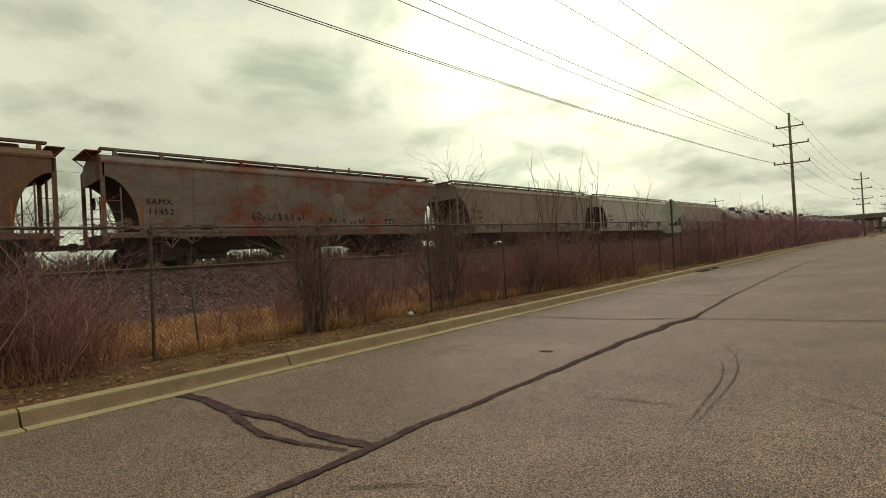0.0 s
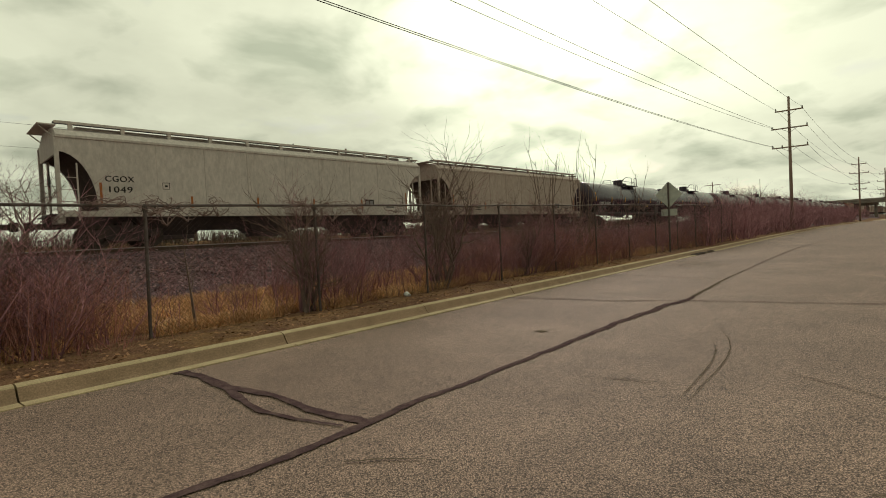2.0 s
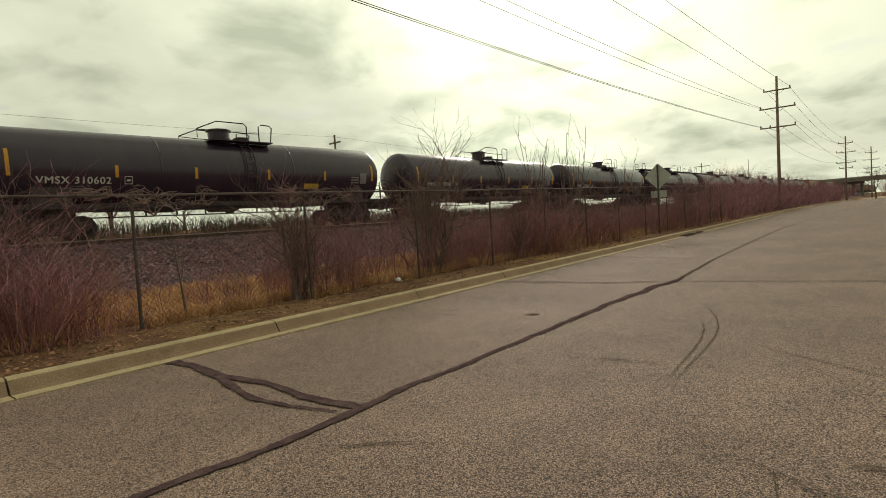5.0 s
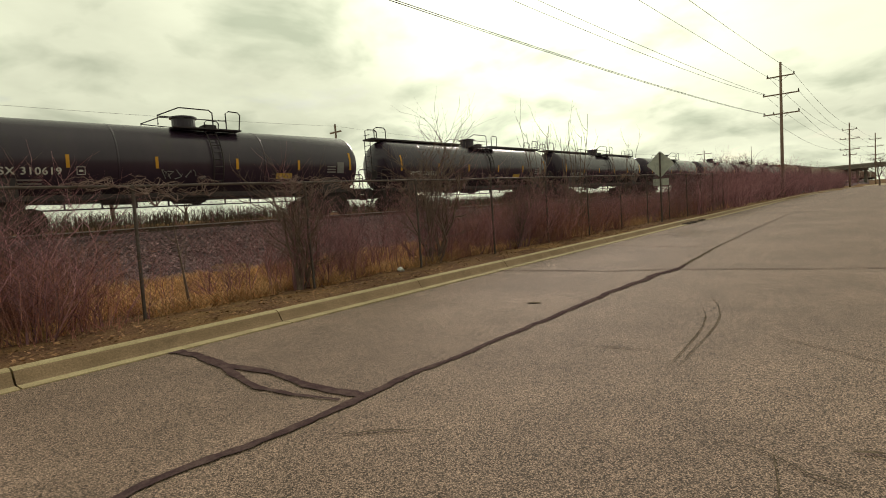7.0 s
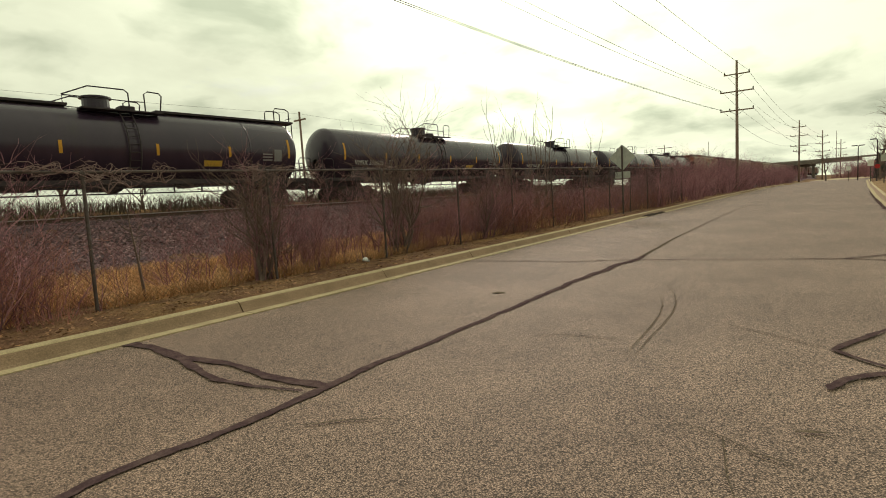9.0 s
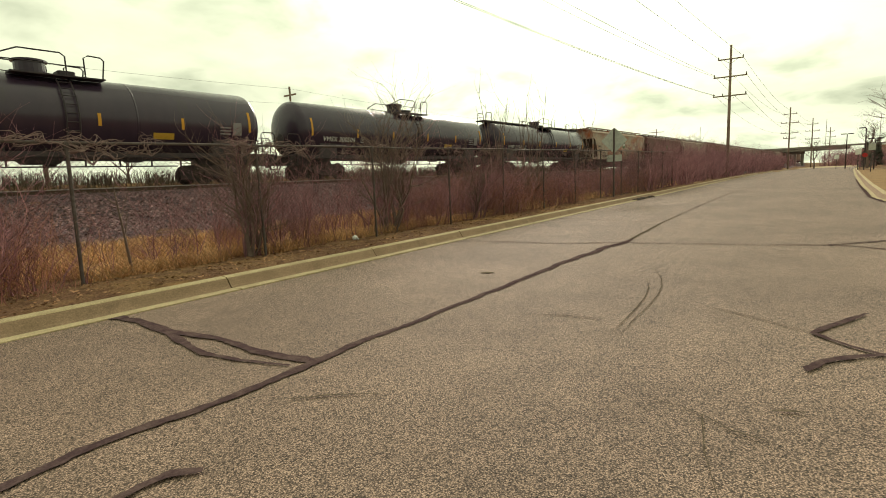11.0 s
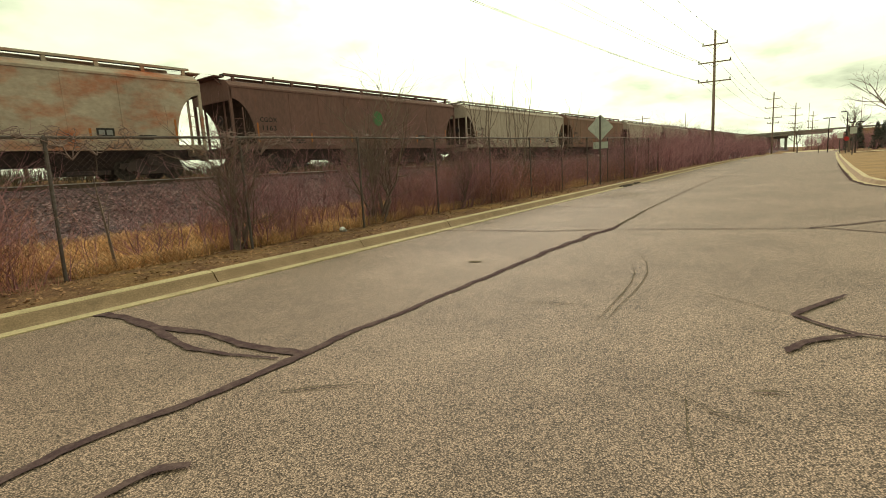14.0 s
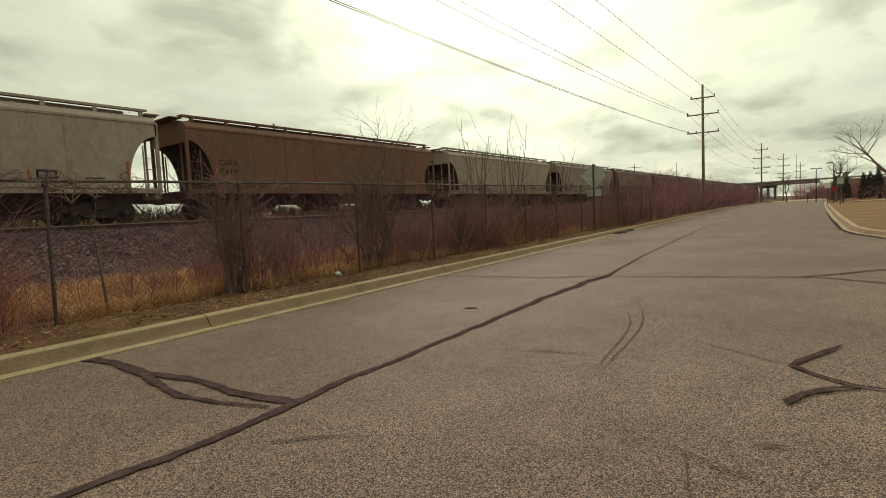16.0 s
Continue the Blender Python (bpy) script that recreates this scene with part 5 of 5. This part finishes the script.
# dense clump by the near post, open straw, then clumps further on
for x, dy, k, v in ((-2.4, 0.3, 1.0, 0), (-2.0, -0.3, 0.95, 1), (-1.1, 0.9, 1.1, 2), (-0.5, 0.3, 1.0, 1), (0.1, 1.1, 1.0, 2), (0.6, -0.25, 0.9, 3), (1.1, 0.45, 0.95, 0), (1.5, -0.2, 0.85, 1), (2.0, 0.5, 0.9, 2), (2.4, 0.2, 0.75, 3), (4.6, 1.4, 0.5, 3), (5.0, 0.9, 0.7, 0), (5.9, 0.9, 0.8, 0), (6.9, 0.4, 0.6, 0), (8.4, 0.9, 0.7, 2), (9.4, 0.6, 0.7, 1), (10.4, 1.0, 0.9, 2), (11.1, 0.8, 0.9, 2), (12.0, 0.35, 0.85, 1), (13.1, 0.9, 0.9, 2), (14.1, 0.4, 0.9, 0), (15.0, 0.9, 0.9, 2), (-1.5, 0.1, 1.05, 1), (-0.8, 0.7, 1.1, 0), (-0.2, -0.1, 0.95, 3), (0.4, 0.4, 1.0, 1), (0.9, 0.0, 0.95, 0), (1.3, 0.8, 1.0, 2), (1.7, 0.2, 0.9, 1), (2.2, 0.9, 0.85, 3),
                    (5.8, 0.35, 0.95, 2), (7.4, 0.8, 0.6, 1), (10.2, 0.75, 1.15, 2), (11.6, 0.6, 0.9, 1), (12.6, 0.7, 0.85, 0), (13.6, 0.6, 0.9, 3), (14.6, 0.6, 1.0, 1), (15.4, 0.5, 0.95, 0)):
    place_shrub(SHRUBS[v], x, fence_y(x) + dy, k)
for i in range(14):
    x = rnd.uniform(6.4, 15.5)
    place_shrub(SHRUBS[i % 4], x, fence_y(x) + rnd.uniform(0.2, 2.4), rnd.uniform(0.45, 0.9))
for i in range(46):
    x = rnd.uniform(-3.4, 2.3)
    place_shrub(SHRUBS[i % 4], x, fence_y(x) + rnd.uniform(0.15, 2.6), rnd.uniform(0.7, 1.0))
x = 15.0
while x < 36:
    place_shrub(SHRUBS[rnd.randrange(4)], x, fence_y(x) + rnd.uniform(0.2, 2.4), rnd.uniform(0.65, 1.0))
    x += rnd.uniform(0.28, 0.6)
for x, dy, k in ((5.75, 0.2, 0.95), (6.05, 0.45, 0.9), (9.95, 0.45, 1.3), (10.35, 0.6, 1.25), (1.0, 0.5, 0.85), (-0.7, 0.4, 0.9), (14.2, 0.5, 0.9), (18.6, 0.7, 1.0)):
    place_shrub(CLUMPS[int(x * 7) % 2], x, fence_y(x) + dy, k, "bare dark-stemmed shrub with forked branches at the fence")
STEMS = [shrub_mesh(170 + i, 1.9, 3, 0.22, 2, (5, 3), 0.013, 0.22).make("shrub", MAT["twig"]) for i in range(4)]
for i in range(64):
    x = rnd.uniform(2.9, 16.5)
    place_shrub(STEMS[i % 4], x, fence_y(x) + rnd.uniform(0.05, 1.3), rnd.uniform(0.5, 1.1), "few upright bare stems by the fence")
THICKET = [shrub_mesh(90 + i, 2.6, 12, 0.7, 2, (5, 3), 0.02).make("shrub", MAT["twig"]) for i in range(3)]
def brush_stuff(label, spots):
    """Many shrubs too far off to tell apart, joined. spots: mesh, x, y, size."""
    vs, fs, n = [], [], 0
    for src, x, y, k in spots:
        v = np.empty(len(src.vertices) * 3)
        src.vertices.foreach_get("co", v)
        v = v.reshape(-1, 3) * k
        a = rnd.uniform(0, 6.283)
        c, s = math.cos(a), math.sin(a)
        vs.append(np.stack([x + v[:, 0] * c - v[:, 1] * s, y + v[:, 0] * s + v[:, 1] * c, land(x, y) + v[:, 2]], 1))
        f = np.empty(len(src.loops), dtype=np.int32)
        src.loops.foreach_get("vertex_index", f)
        fs.append(f + n)
        n += len(v)
    vs, fs = np.concatenate(vs), np.concatenate(fs)
    me = bpy.data.meshes.new("brush")
    me.vertices.add(len(vs))
    me.vertices.foreach_set("co", vs.ravel())
    me.loops.add(len(fs))
    me.loops.foreach_set("vertex_index", fs)
    me.polygons.add(len(fs) // 4)
    me.polygons.foreach_set("loop_start", np.arange(0, len(fs), 4, dtype=np.int32))
    me.update(calc_edges=True)
    me.materials.append(MAT["twig"])
    return tagged(new("brush", me), label, "brush", kind="stuff")


x, far = 32.0, []
while x < 150:
    for _ in range(2):
        y, k, m = kerb_y(x) + rnd.uniform(1.0, 3.6), rnd.uniform(0.85, 1.3) * (1.0 if x < 60 else 1.2), THICKET[rnd.randrange(3)]
        if x < 50:
            place_shrub(m, x, y, k, "dense bare thicket beside the road", "roadside thicket")
        else:
            far.append((m, x, y, k))
    x += rnd.uniform(0.7, 1.5) * (1 if x < 80 else 1.8)
for i in range(70):
    far.append((THICKET[i % 3], rnd.uniform(205, 238), rnd.uniform(-70, -10), rnd.uniform(1.5, 2.4)))
for i in range(80):
    far.append((THICKET[i % 3], rnd.uniform(195, 236), rnd.uniform(-40, -5), rnd.uniform(1.6, 2.6)))
for i in range(26):
    x = rnd.uniform(150, 240)
    far.append((THICKET[i % 3], x, TRACK_Y + track_shift(x) + rnd.choice((-1, 1)) * rnd.uniform(4.5, 9.0), rnd.uniform(1.0, 1.6)))
for i in range(30):
    far.append((THICKET[i % 3], rnd.uniform(120, 160), rnd.uniform(-40, -9.5), rnd.uniform(0.8, 1.3)))
brush_stuff("far bare purplish-brown thicket and embankment scrub", far)


def weed_stuff(name, label, spots):
    for m in range(3):
        me = Mesh()
        src = WEEDS[m]
        vs = np.empty(len(src.vertices) * 3)
        src.vertices.foreach_get("co", vs)
        vs = vs.reshape(-1, 3)
        fs = [tuple(p.vertices) for p in src.polygons]
        for x, y, k in spots[m::3]:
            a = rnd.uniform(0, 6.283)
            c, s = math.cos(a) * k, math.sin(a) * k
            z = land(x, y)
            me.add([(x + p[0] * c - p[1] * s, y + p[0] * s + p[1] * c, z + p[2] * k) for p in vs], fs)
        thing(name, label, "weeds", None, me, MAT["weed"], kind="stuff")


spots = [(rnd.uniform(-3, 2.4), rnd.uniform(8.2, 11.5), rnd.uniform(0.5, 1.0)) for _ in range(40)]
spots += [(x, fence_y(x) + rnd.uniform(0.1, 3.0), rnd.uniform(0.3, 0.6)) for x in [rnd.uniform(6.5, 16) for _ in range(34)]]
spots += [(x, fence_y(x) + rnd.uniform(0.0, 5.0), rnd.uniform(0.6, 1.15)) for x in [rnd.uniform(14, 36) for _ in range(120)]]
weed_stuff("weeds", "dry reddish-brown weed stalks", spots)


def blades(name, label, n, spot, h0, h1, mat, lean=0.35, width=0.006):
    me = Mesh()
    for _ in range(n):
        x, y = spot()
        z = land(x, y)
        h, a = rnd.uniform(h0, h1), rnd.uniform(0, 6.283)
        lx, ly = rnd.gauss(0, lean) * h, rnd.gauss(0, lean) * h
        wx, wy = math.cos(a) * width, math.sin(a) * width
        me.add([(x - wx, y - wy, z - 0.02), (x + wx, y + wy, z - 0.02), (x + lx * 0.5 + wx * 0.7, y + ly * 0.5 + wy * 0.7, z + h * 0.65), (x + lx * 0.5 - wx * 0.7, y + ly * 0.5 - wy * 0.7, z + h * 0.65), (x + lx, y + ly, z + h * 0.9)],
               [(0, 1, 2, 3), (3, 2, 4)])
    return thing(name, label, "grass", None, me, mat, kind="stuff")


def patchy_spot(x0, x1, y0, y1, thresh, along_track=False):
    def spot():
        for _ in range(20):
            x, y = rnd.uniform(x0, x1), rnd.uniform(y0, y1)
            if noise.noise((x * 0.6, y * 0.9, 11)) > thresh:
                break
        return (x, y + track_shift(x)) if along_track else (x, y)
    return spot


blades("dry_grass", "golden dead grass behind the fence", 52000, patchy_spot(-3, 16, 8.5, 12.9, -0.25), 0.08, 0.30, MAT["straw"], 0.9, 0.009)
blades("dry_grass", "golden dead grass behind the fence", 5000, patchy_spot(16, 45, 8.0, 13.0, -0.1), 0.15, 0.5, MAT["straw"], 0.4, 0.01)
blades("dry_grass", "short dead grass beyond the railway", 6000, patchy_spot(-10, 70, 25.6, 30, -0.3, True), 0.15, 0.6, MAT["rim_weed"], 0.3, 0.012)
# fallen leaves on the verge and along the fence
lv = Mesh()
for _ in range(6500):
    x = rnd.uniform(-4, 34)
    y = kerb_y(x) + 0.55 + abs(rnd.gauss(0.9, 0.8))
    z, s, a = land(x, y) + rnd.uniform(0.006, 0.03), rnd.uniform(0.018, 0.045), rnd.uniform(0, 6.283)
    c, q = math.cos(a) * s, math.sin(a) * s
    lv.add([(x - c, y - q, z), (x + q * 0.6, y - c * 0.6, z + rnd.uniform(-0.01, 0.02)), (x + c, y + q, z + rnd.uniform(0, 0.02)), (x - q * 0.6, y + c * 0.6, z + rnd.uniform(-0.01, 0.02))], [(0, 1, 2, 3)])
thing("fallen_leaves", "brown fallen leaves on the verge", "leaves", None, lv, MAT["leaf"], kind="stuff")
# loose stones on the bank
st = Mesh()
for _ in range(26000):
    x, y = rnd.uniform(-4, 42) if rnd.random() < 0.7 else rnd.uniform(-2, 16), rnd.triangular(12.2, 21, 16)
    s = rnd.uniform(0.03, 0.085)
    z = bank(x, y)
    o = [Vector((rnd.gauss(0, 1), rnd.gauss(0, 1), rnd.gauss(0, 1))).normalized() * s for _ in range(4)]
    yt = y + track_shift(x)
    st.add([(x + v.x, yt + v.y, z + abs(v.z) * 0.9) for v in o] , [(0, 1, 2), (0, 2, 3), (0, 3, 1), (1, 3, 2)])
thing("ballast_stones", "loose grey ballast stones on the bank", "stones", None, st, MAT["stone"], kind="stuff")

blades("dry_grass", "dull grey-brown weeds on the rim beyond the railway", 14000, patchy_spot(-20, 75, 26.6, 29.5, -0.4, True), 0.35, 0.95, MAT["rim_weed"], 0.25, 0.014)
# vines tangled in the fence top
for i in range(64):
    me, rg = Mesh(), random.Random(300 + i)
    x = rg.uniform(-3.5, 13) if i < 50 else rg.uniform(13, 24)
    p = Vector((x, fence_y(x) + rg.uniform(-0.12, 0.12), fence_top(x) + rg.uniform(-0.25, 0.12)))
    for _ in range(7):
        d = Vector((rg.choice((-1, 1)), rg.gauss(0, 0.25), rg.gauss(0.15, 0.4))).normalized()
        pts = [p.copy()]
        q = p.copy()
        for _k in range(11):
            d = (d + Vector((rg.gauss(0, 0.5), rg.gauss(0, 0.3), rg.gauss(-0.04, 0.55)))).normalized()
            q = q + d * 0.065
            q.y += (fence_y(q.x) - q.y) * 0.35
            q.z += (fence_top(q.x) + 0.08 - q.z) * 0.22
            pts.append(q.copy())
        me.tube(pts, [0.0085 - 0.0006 * k for k in range(len(pts))], 4, False)
    thing("vine", "pale bare vine tangled over the fence top", "vine", None, me, MAT["vine"], group="vines on the fence")

# saplings that stand above the fence
for i, (x, y, top) in enumerate(((3.75, 8.75, 1.7), (17.1, 9.5, 4.7), (17.9, 9.7, 4.2), (20.0, 9.5, 5.1), (20.4, 9.9, 4.4), (25.7, 9.5, 4.4), (10.4, 9.2, 3.3), (10.0, 9.0, 3.0), (5.7, 8.7, 2.3))):
    me, rg = Mesh(), random.Random(400 + i)
    for k in range(3 if top > 3 else 1):
        grow(me, Vector((rg.uniform(-0.15, 0.15), rg.uniform(-0.15, 0.15), -0.1)), Vector((rg.gauss(0, 0.12), rg.gauss(0, 0.12), 1)).normalized(), top * rg.uniform(0.75, 1.0), 0.030, 2, rg, 0.06, 0.26, (4, 3), 5, 4, 0.30, 0.4)
    thing("sapling", "thin bare sapling standing above the fence", "sapling", pose(x, y, land(x, y)), me, MAT["bark"], group="saplings")


def bare_tree(x, y, h, seed, spread=0.5, label="leafless tree with a wide branching crown"):
    t = thing("tree", label, "tree", pose(x, y, land(x, y) - 0.05), group="leafless trees")
    rg = random.Random(seed)
    trunk = Mesh().tube([(0, 0, -0.2), (0.05, 0, h * 0.15), (0, 0.1, h * 0.32)], [h * 0.028, h * 0.022, h * 0.018], 9, False)
    part("trunk", trunk, MAT["bark"], t)
    crown = Mesh()
    for _ in range(6):
        a = rg.uniform(0, 6.283)
        grow(crown, Vector((0, 0.05, h * rg.uniform(0.2, 0.32))), Vector((math.cos(a) * spread, math.sin(a) * spread, 0.8)).normalized(), h * 0.6, h * 0.012, 3, rg, 0.16, 0.06, (5, 5), 4, 3, 0.55, 0.25)
    part("crown", crown, MAT["bark"], t)
    return t


bare_tree(88, -12.3, 13.0, 1, 1.0)
bare_tree(122, -9.5, 9, 2)
bare_tree(150, -2.0, 7, 3)
first = [bare_tree(190, 29, 11, 4), bare_tree(185, 35, 10, 5)]
for i, (x, y, k) in enumerate(((165, 28.5, 0.85), (175, 32, 1), (200, 32, 1), (195, 38, 1.1), (215, 30, 0.95), (230, 27.5, 0.9), (178, 37.5, 0.8), (240, 36, 1), (225, 40, 1.1), (205, 44, 1.0))):
    o = copy_thing(first[i % 2], pose(x, y, land(x, y), 0, 0, i * 47) @ Matrix.Diagonal((k, k, k, 1)))
    o.scale = (k, k, k)
first2 = bare_tree(14.5, 46, 7.5, 8, 0.6)
for x, y, k in ((8, 44, 0.8), (4.5, 47, 0.9), (21, 48, 0.7)):
    o = copy_thing(first2, pose(x, y, land(x, y), 0, 0, x * 31))
    o.scale = (k, k, k)


def conifer(x, y, h, seed):
    t = thing("conifer", "dark evergreen conifer with drooping boughs", "tree", pose(x, y, land(x, y)), group="conifers")
    rg = random.Random(seed)
    part("trunk", Mesh().tube([(0, 0, -0.2), (0, 0, h * 0.95)], [0.14, 0.02], 7), MAT["bark"], t)
    me = Mesh()
    for i in range(260):
        u = rg.random() ** 0.8
        z = h * (0.06 + 0.92 * u)
        rad = (1 - u) * h * 0.30 * rg.uniform(0.6, 1.1) + 0.12
        a = rg.uniform(0, 6.283)
        tip = Vector((math.cos(a) * rad, math.sin(a) * rad, z - rad * 0.22))
        mid = Vector((math.cos(a) * rad * 0.4, math.sin(a) * rad * 0.4, z + 0.05))
        w = Vector((-math.sin(a), math.cos(a), 0)) * rad * 0.32
        for _k in range(3):
            j = Vector((rg.gauss(0, 0.1), rg.gauss(0, 0.1), rg.gauss(0, 0.12)))
            me.add([mid - w * 0.3 + j, mid + w * 0.9 + j * 2, tip + j, mid - w + j], [(0, 1, 2), (0, 2, 3)])
    part("foliage", me, MAT["needle"], t)
    return t


conifer(165, -14.6, 7.0, 1)
conifer(158, -12.0, 6.0, 2)
conifer(150, -16.5, 6.0, 3)
conifer(146, -18.6, 7.5, 4)
conifer(170, -20, 7, 5)
# litter by the fence
lt = Mesh()
lt.turned([(0, 0.06), (0.05, 0.10), (0.11, 0.085), (0.16, 0.03)], (0, 0, 0), "z", 9)
lt.turned([(0, 0.03), (0.04, 0.06), (0.07, 0.02)], (0.13, -0.03, 0), "z", 7)
lb = thing("litter", "crumpled white plastic bag on the verge", "litter", pose(8.24, 8.25, land(8.24, 8.25), 8, 5, 20) @ Matrix.Diagonal((0.75, 0.75, 0.65, 1)), lt, MAT["litter"])


def motions():
    """The train rolls past at a steady speed; every car keeps its place in it."""
    for i, car in enumerate(CARS):
        x0 = car_x(i)
        walk(car, [(0.0, PIVOT @ pose(x0, 0, RAIL_TOP)), (16.0, PIVOT @ pose(x0 - SPEED * 16.0, 0, RAIL_TOP))])
        for curve in car.animation_data.action.layers[0].strips[0].channelbag(car.animation_data.action_slot).fcurves:
            for k in curve.keyframe_points:
                k.interpolation = "LINEAR"
        # the wheels roll as the car moves
        if 0 < i < 21:
            turn = -math.degrees(SPEED / 0.44 / FPS)
            for ob in car.children_recursive:
                if ob.name.startswith("wheelset"):
                    e = ob.matrix_basis.translation.x
                    walk(ob, [(k / FPS, pose(e, 0, 0.44, 0, turn * k, 0)) for k in range(16 * FPS + 1)])


motions()
